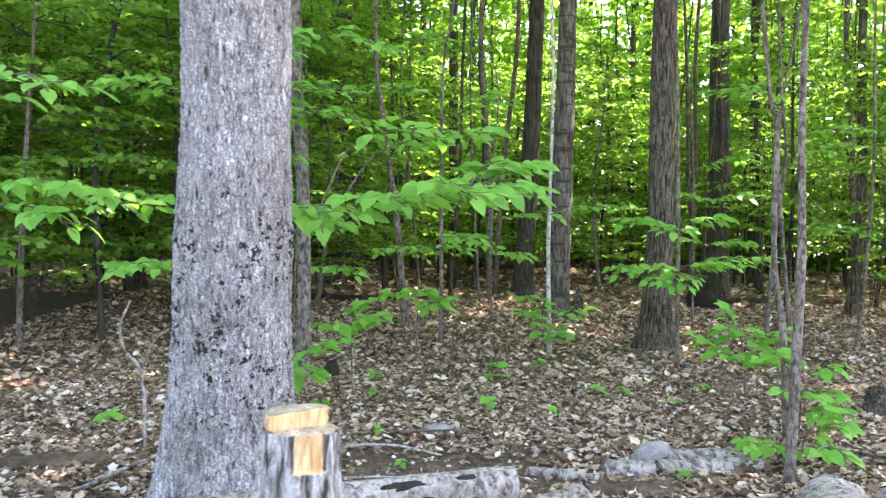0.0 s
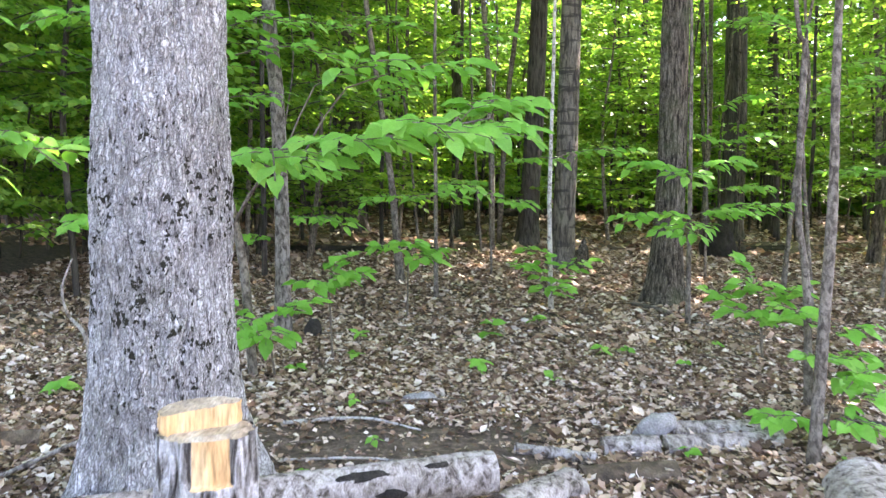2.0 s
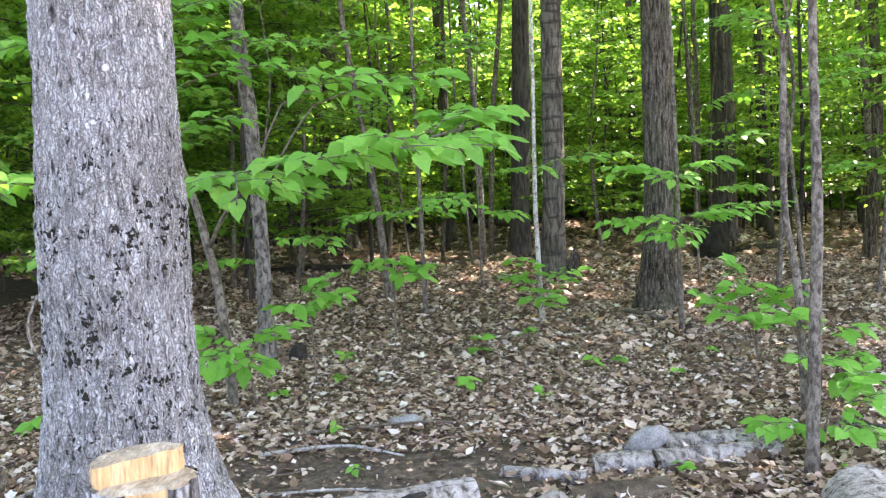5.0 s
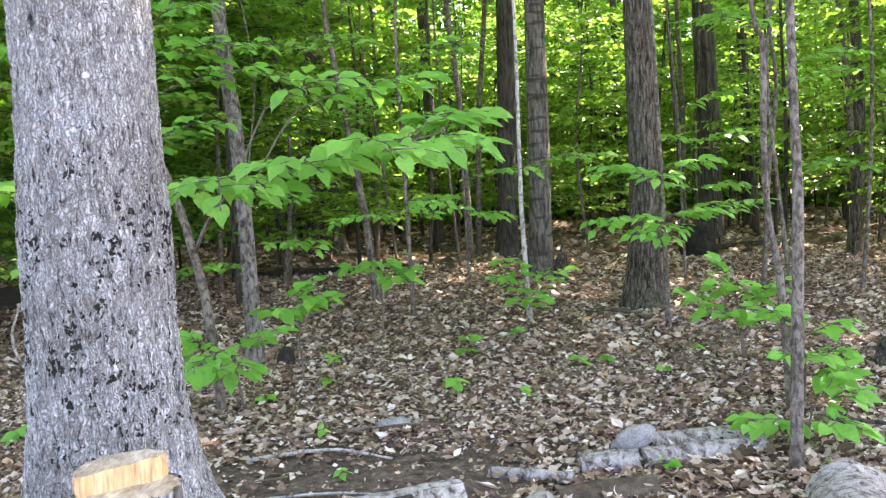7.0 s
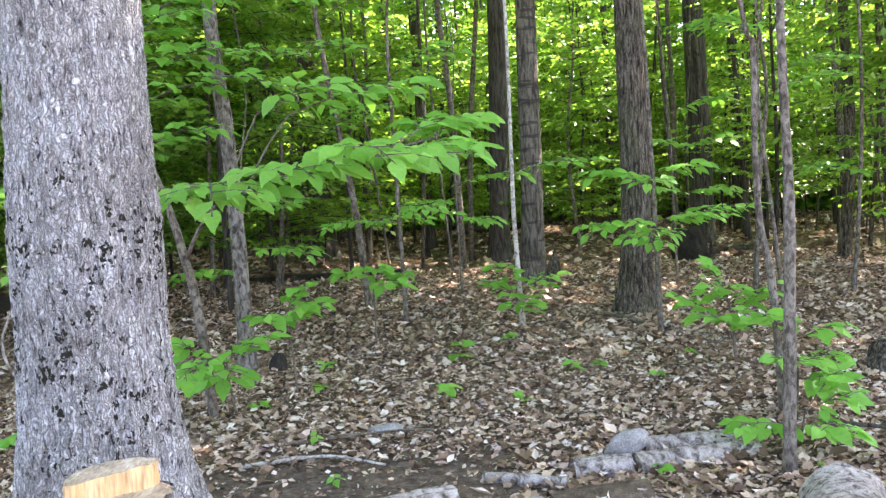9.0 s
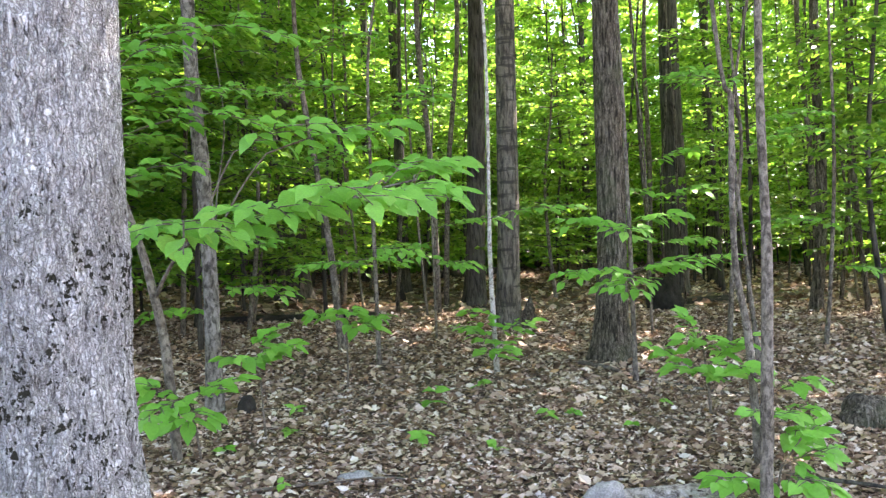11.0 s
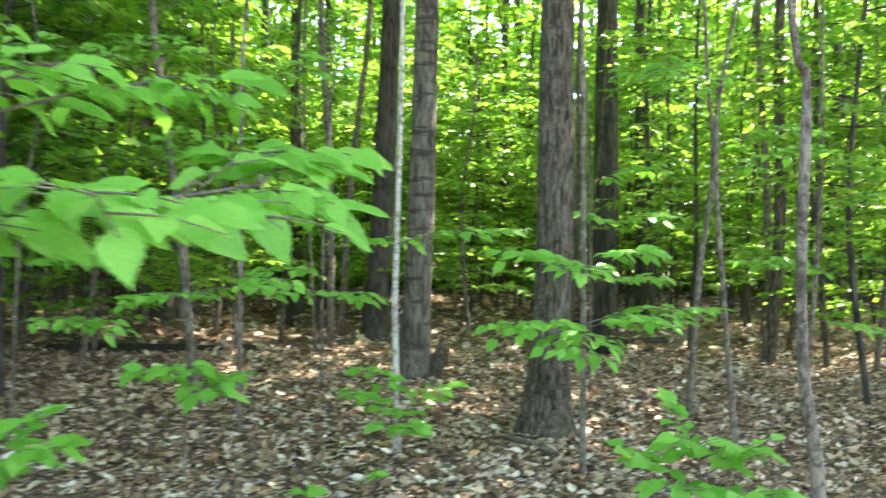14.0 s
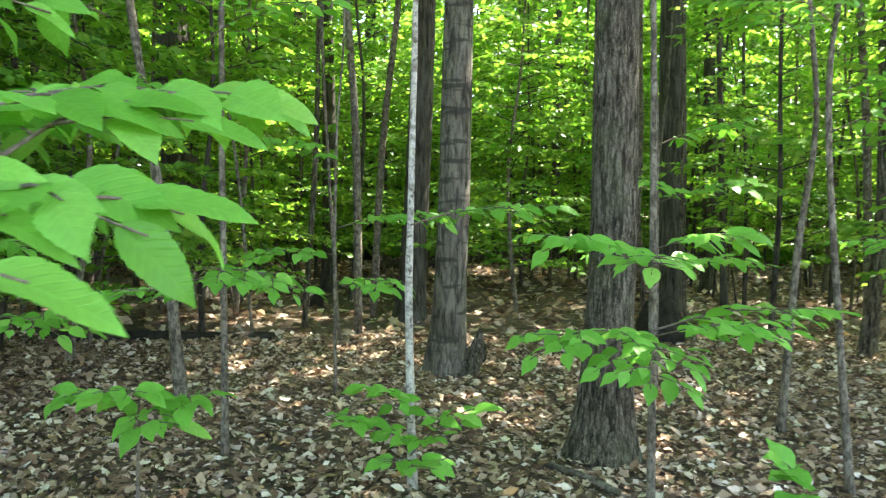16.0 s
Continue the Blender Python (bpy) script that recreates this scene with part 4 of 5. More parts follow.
while len(spots) < 26:
    x, y = rng.uniform(-9, -2.4), rng.uniform(7.6, 13)
    if x > -2.4 - 0.25 * (y - 5.5) and y < 9:
        continue
    if free(x, y):
        spots.append((x, y))
tries = 0
while len(spots) < 280 and tries < 9000:
    tries += 1
    y = 10 + 24 * rng.random() ** 0.85 if rng.random() < 0.86 else rng.uniform(5, 11)
    x = rng.uniform(-0.72 * y - 2.0, 0.80 * y + 3)
    if y < 11.5 and -1.5 < x < 5:
        continue
    if y < 14 and -0.5 < x < 3.5 and rng.random() < 0.5:
        continue
    if y < 8.5 and x < 0:
        continue
    if y < 9 and x > 5 and rng.random() < 0.5:
        continue
    if free(x, y):
        spots.append((x, y))
for i, (x, y) in enumerate(spots):
    k = kinds[i % 6]
    s = rng.uniform(0.85, 1.2)
    m = Matrix.Translation((x, y, gz(x, y))) @ Matrix.Rotation(rng.uniform(0, 6.28), 4, "Z") @ Matrix.Rotation(rng.normal(0, 0.04), 4, "X")
    if i < 6:
        k.matrix_basis = m
    else:
        copy_thing(k, m)


def bare_pole(seed, height, r):
    rr = np.random.default_rng(seed)
    t = thing("pole_tree", (0, 0, 0), "thin bare-stemmed young tree in the wood", "tree", "pole trees")
    pts = [(0, 0, -0.1)]
    for z in np.linspace(height / 5, height, 5):
        pts.append((pts[-1][0] + rr.normal(0, 0.10), pts[-1][1] + rr.normal(0, 0.10), z))
    part("trunk", mesh_of("trunk", *tube(smooth_line(pts, 22), np.linspace(r, r * 0.4, 22), 8)), (M_DARKBARK, M_SAP, M_OAK)[seed % 3], t)
    return t


poles = [bare_pole(60 + i, h, r) for i, (h, r) in enumerate(((9, 0.026), (8, 0.020), (10, 0.036), (7, 0.016), (11, 0.05), (8, 0.023)))]
n_pole = 0
while n_pole < 270:
    y = rng.uniform(10.5, 34)
    x = rng.uniform(-0.7 * y - 1, 0.78 * y + 2)
    if not (y < 12.5 and -1.5 < x < 4.6) and not (y < 19 and 1.5 < x < 3.9) and math.hypot(x - 1.43, y - 11.1) > 0.6 and math.hypot(x - 4.9, y - 15.4) > 0.5:
        m = Matrix.Translation((x, y, gz(x, y))) @ Matrix.Rotation(rng.uniform(0, 6.28), 4, "Z") @ Matrix.Rotation(rng.normal(0, 0.03), 4, "X")
        if n_pole < 6:
            poles[n_pole].matrix_basis = m
        else:
            copy_thing(poles[n_pole % 6], m)
        n_pole += 1

# grown trees further off, and unseen ones added behind the start of the walk
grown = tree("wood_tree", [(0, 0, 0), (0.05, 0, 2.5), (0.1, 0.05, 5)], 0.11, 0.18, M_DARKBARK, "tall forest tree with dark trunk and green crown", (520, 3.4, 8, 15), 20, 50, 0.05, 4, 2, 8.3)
places = [(-6.5, 9.5), (-5.2, 13.5), (-9, 17), (-6, 21), (-1, 21), (6.5, 18), (9, 14), (11, 19), (5, 24), (0.5, 26), (-4.5, 27), (9.5, 25), (14, 23), (-12, 24), (-3.6, 11.0),
          (-5, 4), (-6.5, -1), (-3, -14), (10, -12), (-10, -9), (0.0, 17.5), (-4.0, 18.0)]
# unseen trees added so their crowns keep the sun off the near ground
shade = tree("shade_tree", [(0, 0, 0), (-0.05, 0, 2.5), (0.05, 0.05, 5)], 0.16, 0.25, M_OAK, "unseen added tree whose dense crown blocks the sun", (1550, 3.9, 6.5, 13), 20, 50, 0.05, 4, 2, 9.1)
for i, (x, y) in enumerate([(4.8, 6.8), (6.5, 4.5), (6.4, 7.7), (8.2, 10.0)]):
    m = Matrix.Translation((x, y, gz(x, y))) @ Matrix.Rotation(i * 2.1, 4, "Z")
    if i == 0:
        shade.matrix_basis = m
    else:
        copy_thing(shade, m)
for i, (x, y) in enumerate(places):
    m = Matrix.Translation((x, y, gz(x, y))) @ Matrix.Rotation(i * 1.7, 4, "Z")
    if i == 0:
        grown.matrix_basis = m
    else:
        copy_thing(grown, m)


# distant woods, uncountable
def far_woods():
    rr = np.random.default_rng(77)
    n = 160000
    m = 2800
    y = rr.uniform(25, 47, m)
    x = rr.uniform(-0.85, 0.95, m) * y + 1
    z = rr.uniform(0.4, 20, m)
    C = np.stack([x, y, z], 1)
    P = C[rr.integers(0, m, n)] + rr.normal(0, 1, (n, 3)) * (0.9, 0.9, 0.45)
    gap = (P[:, 2] > 5) & (rr.random(n) < 0.25 * (P[:, 0] > -6))
    P[gap, 2] *= 0.45
    P[:, 2] = np.maximum(P[:, 2], ground_z(P[:, 0], P[:, 1]) + 0.2)
    V, F = scatter(LEAF_FAR, P, rr.normal(0, 1, (n, 3)) * (1, 1, 0.5), rr.normal(0, 0.6, (n, 3)) + (0, 0, 1), 0.4 * rr.uniform(0.6, 1.3, n))
    t = thing("far_woods", (0, 0, 0), "distant sunlit woods of leaves and thin trunks", "woods", kind="stuff")
    part("foliage", mesh_of("foliage", V, F), M_LEAF_FAR, t)
    so = Soup()
    for i in range(260):
        yy = rr.uniform(31, 46)
        xx = rr.uniform(-0.8, 0.9) * yy + 1
        zz = gz(xx, yy)
        so.add(*tube(smooth_line([(xx, yy, zz - 0.1), (xx + rr.normal(0, 0.15), yy, 5), (xx + rr.normal(0, 0.3), yy, 14)], 6), np.linspace(1, 0.5, 6) * rr.uniform(0.03, 0.16), 6))
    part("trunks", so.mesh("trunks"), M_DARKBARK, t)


far_woods()


# ---------------------------------------------------------------- stump, logs and stones
def rough_log(name, p, q, r, label, mat=None, end_mat=None, seed=1, rings=50, sides=40, sag=0.0, squash=1.0, category="log", group="fallen logs"):
    """A lying log with an uneven surface; bark and two cut ends are parts."""
    p, q = np.array(p, float), np.array(q, float)
    t = thing(name, (p + q) / 2, label, category, group)
    c = (p + q) / 2
    mid = -np.array((0, 0, sag))
    line = smooth_line([p - c, mid, q - c], rings)
    rr = np.random.default_rng(seed)

    def form(k, a, ln):
        out = np.ones((len(ln), a.shape[1]))
        for i in range(len(ln)):
            for j in range(a.shape[1]):
                v = Vector((math.cos(a[0, j]) * 1.6 + seed, math.sin(a[0, j]) * 1.6, i * 0.07))
                out[i, j] += 0.14 * noise.noise(v) + 0.06 * noise.noise(v * 4.1) + 0.02 * noise.noise(v * 11)
        return out
    V, F = tube(line, np.full(rings, r), sides, False, form)
    V[:, 2] *= squash
    part("bark", mesh_of("bark", V, F), mat or M_LOG, t)
    for ring, sgn in ((0, 1), (rings - 1, -1)):
        rim = V[ring * sides:(ring + 1) * sides]
        cen = rim.mean(0)
        ax = (line[1] - line[0]) if ring == 0 else (line[-2] - line[-1])
        ax = ax / np.linalg.norm(ax)
        so = Soup()
        rows = [rim * 0.995 + cen * 0.005]
        for s in (0.97, 0.8, 0.55, 0.28):
            rows.append(cen + (rim - cen) * s + ax * (0.006 + 0.006 * rr.random()) + ax * 0.004 * rr.normal(0, 1, (sides, 1)))
        W = np.vstack(rows + [cen[None] + ax * 0.008])
        G = []
        for k in range(4):
            for j in range(sides):
                a, b = k * sides + j, k * sides + (j + 1) % sides
                G.append((a, b, b + sides, a + sides))
        for j in range(sides):
            G.append((4 * sides + j, 4 * sides + (j + 1) % sides, 5 * sides))
        so.add(W, G)
        part("cut_end", so.mesh("cut_end", False), end_mat or M_LOGEND, t)
    return t


def build_stump():
    b = np.array((-0.395, 2.56, 0.165))
    t = thing("chopping_block", b, "upright log with split notched yellow top", "stump")
    zs = np.linspace(-0.06, 0.705, 120)
    line = np.stack([0.0 * zs, 0 * zs, zs], 1)
    r = 0.138 - 0.028 * zs / 0.8
    sides = 110

    def form(k, a, ln):
        out = np.ones((len(ln), a.shape[1]))
        for i in range(len(ln)):
            z = ln[i, 2]
            for j in range(a.shape[1]):
                c, s = math.cos(a[0, j]), math.sin(a[0, j])
                v = Vector((c * 4.2, s * 4.2, z * 4.0))
                out[i, j] += 0.085 * (1 - 2.4 * abs(noise.noise(v))) + 0.03 * noise.noise(v * 3.3)
                # a flake of bark is hewn off the front below the lower step
                an = math.atan2(s, c)
                if -1.62 < an < -0.72 and z > 0.59:
                    out[i, j] = 0.94 + 0.008 * noise.noise(Vector((c * 30, s * 30, z * 3)))
        return out
    V, F = tube(line, r, sides, False, form)
    bark = mesh_of("bark", V, F)
    bark.materials.append(M_STUMP)
    bark.materials.append(M_CUT)
    for poly in bark.polygons:
        c = poly.center
        an = math.atan2(c[1], c[0])
        if -1.62 < an < -0.72 and c[2] > 0.588:
            poly.material_index = 1
    part("bark", bark, None, t)
    # lower step on one side, raised slab on the other
    rim = V[-sides:]
    W = [*(rim * 0.99)]
    for s in (0.8, 0.5, 0.2):
        for p in rim:
            W.append(np.array((p[0] * s, p[1] * s, p[2] + 0.008 * noise.noise(Vector((p[0] * s * 30, p[1] * s * 30, 1))) + 0.006)))
    W.append(np.array((0, 0, 0.713)))
    G = []
    for k in range(3):
        for j in range(sides):
            a, c = k * sides + j, k * sides + (j + 1) % sides
            G.append((a, c, c + sides, a + sides))
    G += [(3 * sides + j, 3 * sides + (j + 1) % sides, 4 * sides) for j in range(sides)]
    part("sawn_top", mesh_of("sawn_top", W, G, False), M_SAWN, t, "rough sawn pale wood")
    edge = [(-0.116, 0.0), (-0.104, -0.052), (-0.06, -0.04), (0.0, -0.014), (0.04, 0.002), (0.078, 0.018), (0.082, 0.05), (0.04, 0.095), (-0.02, 0.108), (-0.08, 0.083), (-0.11, 0.04)]
    edge = [(0.96 * u - 0.29 * v, 0.29 * u + 0.96 * v) for u, v in edge]
    edge = smooth_line([(x, y, 0) for x, y in edge + edge[:1]], 50)[:-1]
    W, G = [], []
    n = len(edge)
    for lv, (z, s) in enumerate(((0.708, 0.99), (0.725, 1.0), (0.746, 1.0), (0.756, 0.985))):
        for p in edge:
            w = 0.006 * noise.noise(Vector((p[0] * 40, p[1] * 40, lv * 3)))
            W.append((p[0] * s + w, p[1] * s + w, z + 0.16 * (p[0] + 0.12) * (lv > 1) * 0.35 + w * 0.5))
    for lv in range(3):
        for j in range(n):
            a, c = lv * n + j, lv * n + (j + 1) % n
            G.append((a, c, c + n, a + n))
    slab = part("slab", mesh_of("slab", W, G, False), M_CUT, t, "split yellow wood slab")
    W2 = [W[3 * n + j] for j in range(n)]
    cz = np.mean(W2, axis=0)
    W2 = W2 + [tuple(cz + (np.array(p) - cz) * 0.6 + (0, 0, 0.003 * rng.normal())) for p in W2[:n]] + [tuple(cz)]
    G2 = [(j, (j + 1) % n, n + (j + 1) % n, n + j) for j in range(n)] + [(n + j, n + (j + 1) % n, 2 * n) for j in range(n)]
    part("slab_top", mesh_of("slab_top", W2, G2, False), M_SAWN, slab, "greying sawn face")


build_stump()
fallen = rough_log("fallen_log", (-1.75, 3.20, 0.25), (0.37, 3.80, 0.345), 0.085, "long grey fallen log with flaking bark", seed=3, rings=140, sides=48)
# dark patches where bark has rotted, as thin flakes standing on the log
for x, w, hgt, a in ((-0.30, 0.07, 0.034, -0.6), (-0.02, 0.065, 0.026, -0.2), (-0.14, 0.11, 0.024, 0.75), (-0.55, 0.04, 0.02, -0.6), (0.15, 0.05, 0.014, 0.9)):
    f = (x + 1.75) / 2.12
    c = np.array((-1.75, 3.20, 0.25)) + f * np.array((2.12, 0.60, 0.095)) - np.array((-0.69, 3.50, 0.2975))
    W, G = [], []
    m = 20
    for lv, s in enumerate((1.0, 0.9, 0.45)):
        for j in range(m):
            an = 2 * math.pi * j / m
            k = s * (1 + 0.35 * noise.noise(Vector((math.cos(an) * 2, math.sin(an) * 2, x * 9))))
            ang = a + math.sin(an) * hgt * k / 0.088
            rad = 0.0885 + (0.004 if lv else -0.006)
            ax = math.cos(an) * w * k
            W.append((c[0] + ax, c[1] + 0.28 * ax - rad * math.cos(ang) * 0.98, c[2] + 0.07 * ax + rad * math.sin(ang)))
    for lv in range(2):
        for j in range(m):
            p, q = lv * m + j, lv * m + (j + 1) % m
            G.append((p, q, q + m, p + m))
    G.append(list(range(2 * m, 3 * m)))
    part("bark_flake", mesh_of("bark_flake", W, G), M_BLACK, fallen, "dark rotten bark flake")
rough_log("short_log", (0.40, 3.74, 0.20), (0.72, 4.02, 0.22), 0.085, "short grey log half sunk in leaves", seed=5, squash=0.85)
rough_log("border_log", (0.93, 4.58, 0.20), (1.21, 4.60, 0.205), 0.062, "short grey log lying in a border row", seed=6)
rough_log("border_log", (1.235, 4.60, 0.205), (1.86, 4.74, 0.205), 0.062, "grey log lying in a border row", seed=7, rings=70)
rough_log("border_log", (1.32, 4.86, 0.205), (1.95, 4.94, 0.21), 0.072, "dull grey log behind a border row", M_LOG, seed=8, squash=0.8)
rough_log("round_log", (1.75, 3.47, 0.19), (1.95, 4.02, 0.20), 0.172, "thick pale log with a dark hollow end", M_LOG, M_ROT, seed=9, squash=0.95)
rough_log("round_log", (2.20, 3.62, 0.17), (2.32, 4.1, 0.18), 0.13, "pale log lying beside a thicker one", seed=10)
rough_log("rotten_log", (0.78, 4.22, 0.17), (1.22, 4.27, 0.19), 0.085, "crumbling brown rotten log", M_ROT, M_ROT, seed=11, squash=0.7)
rough_log("thin_log", (0.50, 4.55, 0.20), (0.88, 4.42, 0.20), 0.03, "thin grey branch piece on the soil", seed=12)
rough_log("rotten_log", (-2.35, 4.30, 0.20), (-1.80, 4.42, 0.22), 0.06, "broken rotten log with pale split wood", M_ROT, M_SAWN, seed=17)
rough_log("dark_log", (-2.6, 12.75, 0.46), (-0.25, 12.6, 0.48), 0.11, "black fallen log in the shade", M_BLACK, M_BLACK, seed=13)
rough_log("dark_log", (0.7, 21.6, 0.72), (2.4, 22.2, 0.74), 0.2, "dark fallen log far off", M_BLACK, M_BLACK, seed=14)
rough_log("red_log", (3.9, 23.6, 0.72), (5.4, 24.2, 0.74), 0.2, "reddish rotten log in a sunny patch", M_ROT, M_ROT, seed=15)
rough_log("dark_log", (4.0, 13.5, 0.47), (5.3, 14.0, 0.5), 0.11, "dark rotting log beside a black stump", M_BLACK, M_BLACK, seed=16)


def lump(name, at, size, mat, label, category, seed=1, cut=0.12):
    """An uneven stone or old stump, as one mesh under its thing."""
    t = thing(name, at, label, category)
    bm = bmesh.new()
    bmesh.ops.create_icosphere(bm, subdivisions=4, radius=1)
    for v in bm.verts:
        n1 = noise.noise(v.co * 1.3 + Vector((seed * 3.1, 0, 0)))
        n2 = noise.noise(v.co * 4 + Vector((0, seed * 1.7, 0)))
        v.co *= 1 + 0.28 * n1 + 0.10 * n2 + 0.03 * noise.noise(v.co * 11)
        v.co.x *= size[0]
        v.co.y *= size[1]
        v.co.z *= size[2]
    for f in bm.faces:
        f.smooth = True
    part("block", bm, mat, t)
    return t


lump("stone", (1.24, 4.80, 0.255), (0.115, 0.055, 0.07), M_STONE, "pale grey stone propped against logs", "stone", 2).rotation_euler = (0.3, -0.45, 0.2)
lump("old_stump", (3.38, 6.30, 0.29), (0.18, 0.15, 0.15), M_OAK, "weathered grey stump in dead leaves", "stump", 3)
lump("black_stump", (3.95, 12.9, 0.64), (0.26, 0.24, 0.34), M_BLACK, "black rotten stump among leaves", "stump", 4)
lump("black_stump", (-0.035, 15.4, 0.60), (0.09, 0.09, 0.15), M_BLACK, "small black stump among leaves", "stump", 5)
lump("root_lump", (-1.0, 7.15, 0.29), (0.07, 0.07, 0.10), M_BLACK, "small dark root lump beside a slim tree", "root", 6)
lump("stone", (0.62, 4.12, 0.17), (0.07, 0.05, 0.04), M_STONE, "small grey stone beside a short log", "stone", 9)
lump("soil_lump", (-0.02, 5.35, 0.22), (0.10, 0.06, 0.05), M_STONE, "small grey stone in bare soil", "stone", 7)
lump("stone", (2.62, 4.55, 0.21), (0.10, 0.08, 0.06), M_STONE, "pale flat stone among leaves", "stone", 8)


def root_snag():
    """A broken root plate leaning up beside the maple: a tapering jagged slab."""
    b = np.array(at_ground(1.62, 11.02))
    t = thing("root_snag", b, "dark jagged root snag beside a grey tree", "snag")
    line = smooth_line([(-0.10, 0.04, -0.05), (-0.03, 0.02, 0.06), (0.03, 0.0, 0.15), (0.07, -0.01, 0.28), (0.085, -0.01, 0.42)], 26)
    V, F = tube(line, np.interp(np.arange(26), [0, 6, 13, 19, 25], [0.13, 0.125, 0.095, 0.05, 0.004]), 16, True,
                lambda k, a, ln: 1 + 0.22 * np.sin(3 * a + 0.5 * k) + 0.12 * np.sin(7 * a - 0.8 * k))
    part("wood", mesh_of("wood", V, F), M_OAK, t)


root_snag()


def stick(name, pts, r, label, mat=None):
    b = np.array(pts[0], float)
    t = thing(name, b, label, "stick", "fallen sticks")
    line = smooth_line([np.array(p) - b for p in pts], 18)
    part("wood", mesh_of("wood", *tube(line, np.linspace(r, r * 0.5, 18) * (1 + 0.1 * rng.normal(0, 1, 18)), 8)), mat or M_TWIG, t)


def on(x, y, h=0.02):
    return (x, y, gz(x, y) + h)


stick("fallen_stick", [on(1.85, 8.85), on(2.05, 8.55, 0.04), on(2.30, 8.15), on(2.62, 7.75), on(2.95, 7.35)], 0.022, "thin fallen branch at the oak's foot", M_SAP)
stick("fallen_stick", [on(-0.7, 4.75), on(-0.3, 4.86, 0.03), on(0.02, 4.75)], 0.012, "thin pale stick on bare soil", M_PALE)
stick("fallen_stick", [on(-0.6, 4.25, 0.01), on(-0.2, 4.30, 0.02), on(0.1, 4.25)], 0.008, "thin pale stick on bare soil", M_PALE)
stick("fallen_stick", [on(-0.6, 5.1), on(0.1, 5.3, 0.03), on(0.45, 5.2)], 0.010, "thin dark stick on bare soil")
stick("fallen_stick", [on(2.3, 5.0, 0.05), on(2.55, 4.8, 0.06), on(2.9, 4.6, 0.03)], 0.014, "dark fallen branch beside a stone", M_DARKBARK)
stick("dead_twig", [on(-1.7, 4.7, 0), (-1.8, 4.9, 0.62), (-1.95, 5.0, 0.75), (-1.98, 5.0, 0.90), (-1.92, 5.0, 1.06)], 0.012, "bare bent twig standing beside the old tree", M_LOG)
stick("dead_twig", [(-1.82, 4.9, 0.60), (-1.7, 4.85, 0.85), (-1.5, 4.85, 0.95), (-1.35, 4.8, 0.95)], 0.006, "bare bent twig standing beside the old tree", M_LOG)
stick("fallen_stick", [on(-1.75, 3.95, 0.02), on(-1.5, 4.2, 0.10), on(-1.3, 4.35, 0.16)], 0.012, "dead branch among leaves by the old tree", M_LOG)
for i in range(26):
    x, y = rng.uniform(-1.6, 3.6), rng.uniform(3.6, 9)
    if math.hypot(x + 0.95, y - 3.76) < 0.6:
        continue
    a, ln = rng.uniform(0, 6.28), rng.uniform(0.15, 0.5)
    stick("twig", [on(x, y, 0.02), on(x + 0.5 * ln * math.cos(a), y + 0.5 * ln * math.sin(a), 0.035), on(x + ln * math.cos(a + 0.2), y + ln * math.sin(a + 0.2), 0.015)], rng.uniform(0.003, 0.007), "small dead twig on the forest floor")


# ---------------------------------------------------------------- seedlings
def seedling(x, y, n, size, seed, label="small green seedling in leaf litter"):
    rr = np.random.default_rng(seed)
    t = thing("seedling", at_ground(x, y), label, "seedling", "seedlings")
    h = size * rr.uniform(0.5, 1.1)
    part("stem", mesh_of("stem", *tube(smooth_line([(0, 0, -0.02), (0.01, 0, h * 0.6), (0.0, 0.01, h)], 6), np.linspace(0.003, 0.0015, 6), 5)), M_TWIG, t)
    a = rr.uniform(0, 6.28) + np.arange(n) * 2.4
    P = np.tile((0, 0.01, h), (n, 1)) - np.stack([0 * a, 0 * a, rr.uniform(0, h * 0.5, n)], 1)
    D = np.stack([np.cos(a), np.sin(a), rr.normal(0.0, 0.25, n)], 1)
    N = rr.normal(0, 0.25, (n, 3)) + (0, -0.25, 1)
    V, F = scatter(LEAF_MID, P, D, N, size * rr.uniform(0.7, 1.15, n))
    part("leaves", mesh_of("leaves", V, F), M_LEAF, t)


for i, (x, y, n, s) in enumerate([(0.34, 6.15, 6, 0.11), (0.45, 7.35, 6, 0.14), (0.42, 7.2, 5, 0.11), (-0.38, 5.1, 4, 0.07), (-0.2, 4.5, 4, 0.06), (0.80, 5.72, 4, 0.08), (1.25, 6.6, 5, 0.10), (1.45, 6.7, 5, 0.10), (0.85, 7.7, 5, 0.11),
                                  (-0.9, 6.0, 6, 0.09), (1.33, 4.46, 4, 0.07), (1.45, 3.75, 4, 0.07), (0.95, 3.75, 5, 0.07), (0.80, 3.62, 4, 0.06), (-0.45, 4.05, 4, 0.06), (2.05, 3.95, 3, 0.05), (-0.6, 7.0, 6, 0.10), (-0.55, 6.4, 6, 0.09),
                                  (2.2, 7.0, 4, 0.07), (2.0, 4.35, 3, 0.05), (3.2, 8.6, 5, 0.12), (-1.9, 6.2, 6, 0.12), (-2.2, 5.4, 6, 0.13), (1.75, 6.2, 4, 0.07)]):
    seedling(x, y, n, s, 200 + i)


# ---------------------------------------------------------------- fallen leaves
def litter_points(n, x0, x1, y0, y1, r):
    x, y = r.uniform(x0, x1, n), r.uniform(y0, y1, n)
    bare = np.exp(-((x - 0.0) / 0.85) ** 4 - ((y - 4.5) / 0.45) ** 4)
    keep = (r.random(n) > 0.96 * bare) & (np.hypot(x + 0.95, y - 3.76) > 0.36) & (np.hypot(x + 0.41, y - 2.6) > 0.15)
    return x[keep], y[keep]


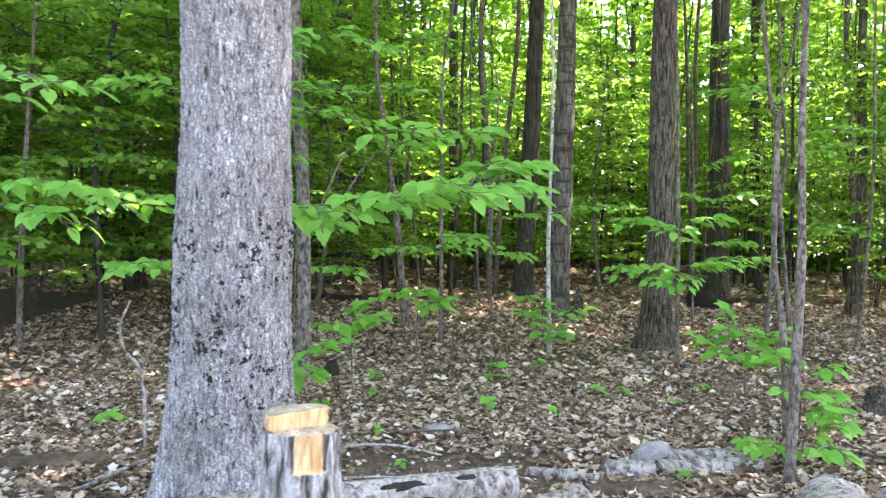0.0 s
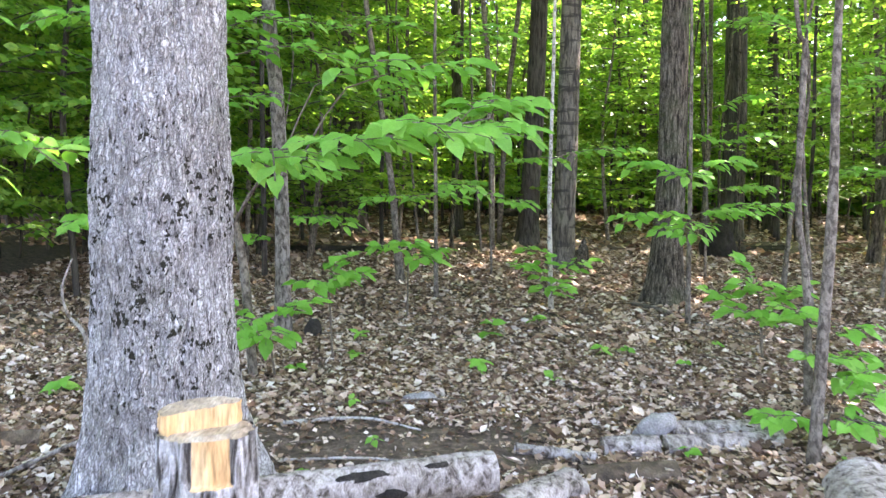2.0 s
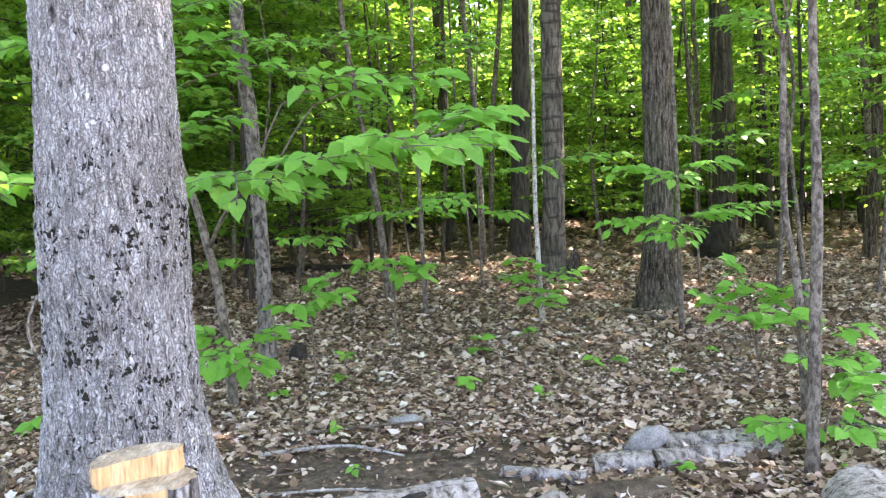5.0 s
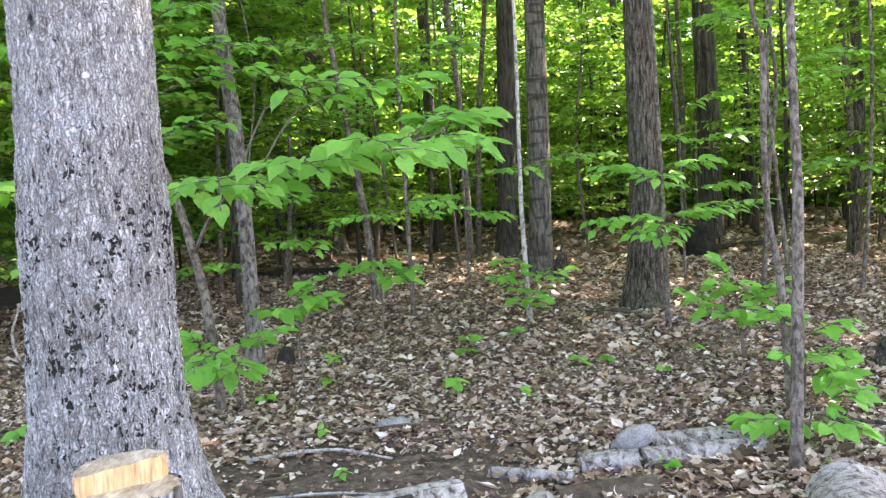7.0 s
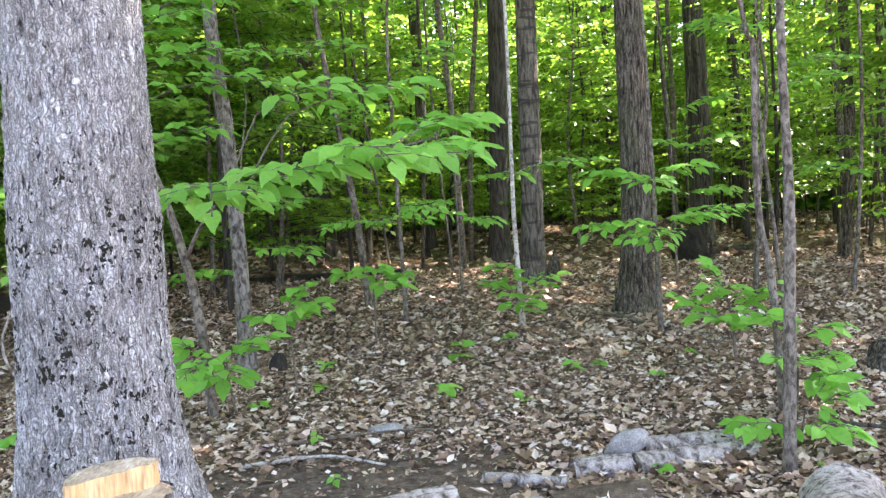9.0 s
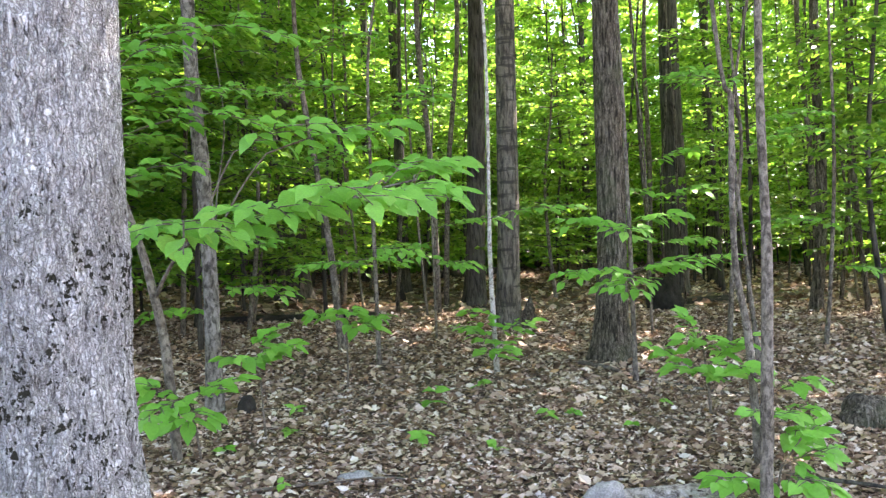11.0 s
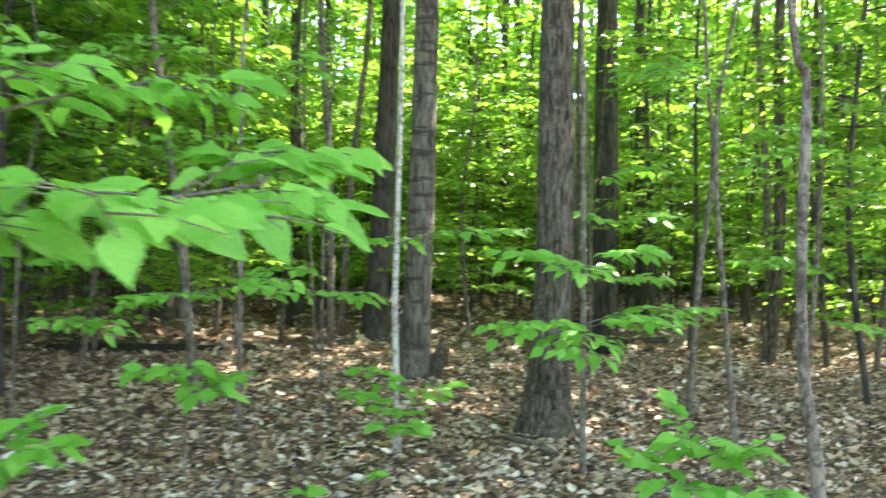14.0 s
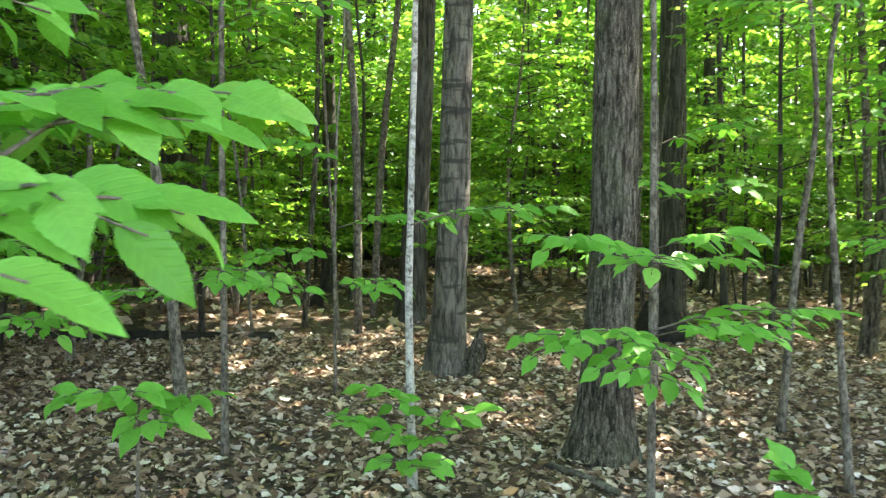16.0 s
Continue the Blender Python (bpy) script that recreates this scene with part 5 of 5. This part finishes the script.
def litter(n, x0, x1, y0, y1, size, seed, lift=0.02):
    r = np.random.default_rng(seed)
    x, y = litter_points(n, x0, x1, y0, y1, r)
    m = len(x)
    P = np.stack([x, y, ground_z(x, y) + r.uniform(0.004, lift, m)], 1)
    a = r.uniform(0, 2 * np.pi, m)
    D = np.stack([np.cos(a), np.sin(a), r.normal(0.05, 0.22, m)], 1)
    N = r.normal(0, 0.5, (m, 3)) + (0, 0, 1)
    N[:, 2] *= np.where(r.random(m) < 0.5, 1, -1)
    S = size * r.uniform(0.45, 1.25, m)
    kind = r.integers(0, 4, m)
    so = Soup()
    for k in range(4):
        q = kind == k
        so.add(*scatter(LITTER_SHAPES[k], P[q], D[q], N[q], S[q]))
    ob = part("leaf_litter", so.mesh("leaf_litter", False), M_LITTER, GROUND, "dry brown and grey fallen leaves")
    ob["kind"] = "stuff"


litter(33000, -3.2, 4.6, 2.3, 7.0, 0.062, 301, 0.03)
litter(26000, -5, 7.5, 7.0, 12.5, 0.085, 302, 0.03)
litter(15000, -9, 14, 12.5, 28, 0.15, 303, 0.03)
litter(4000, -6, 7, -2.5, 2.3, 0.10, 304)
litter(9000, -8, -3.2, 2.3, 7.0, 0.08, 305, 0.03)
litter(8000, 4.6, 10, 2.3, 7.0, 0.08, 306, 0.03)


def crumbs(n, x0, x1, y0, y1, size, seed):
    """Broken bits of leaf and twig between the fallen leaves."""
    r = np.random.default_rng(seed)
    x, y = r.uniform(x0, x1, n), r.uniform(y0, y1, n)
    bare = np.exp(-(x / 0.85) ** 4 - ((y - 4.5) / 0.45) ** 4)
    keep = (np.hypot(x + 0.95, y - 3.76) > 0.36) & (r.random(n) > 0.75 * bare)
    x, y = x[keep], y[keep]
    m = len(x)
    P = np.stack([x, y, ground_z(x, y) + r.uniform(0.003, 0.028, m)], 1)
    a = r.uniform(0, 2 * np.pi, m)
    V, F = scatter(LEAF_FAR, P, np.stack([np.cos(a), np.sin(a), r.normal(0, 0.35, m)], 1), r.normal(0, 0.6, (m, 3)) + (0, 0, 1), size * r.uniform(0.4, 1.5, m))
    part("leaf_crumbs", mesh_of("leaf_crumbs", V, F, False), M_LITTER, GROUND, "small broken bits of dry leaf")["kind"] = "stuff"


crumbs(70000, -3.2, 4.6, 2.3, 8.0, 0.030, 311)
crumbs(40000, -5, 7.5, 8.0, 13.0, 0.045, 312)

leaf_meshes = []
for V, F in LITTER_SHAPES:
    me = mesh_of("fallen_leaf", V, F, False)
    me.materials.append(M_LITTER)
    leaf_meshes.append(me)
for i in range(290):
    x, y = rng.uniform(0.1, 2.4), rng.uniform(3.3, 5.2)
    if math.hypot(x, (y - 4.65) * 1.6) < 0.7 and rng.random() < 0.8:
        continue
    ob = new("fallen_leaf", leaf_meshes[i % 4])
    ob.parent = GROUND
    ob.matrix_basis = Matrix.Translation((x, y, gz(x, y) + 0.022)) @ Euler((rng.normal(0, 0.3), rng.normal(0, 0.3), rng.uniform(0, 6.28))).to_matrix().to_4x4() @ Matrix.Scale(rng.uniform(0.06, 0.11), 4)
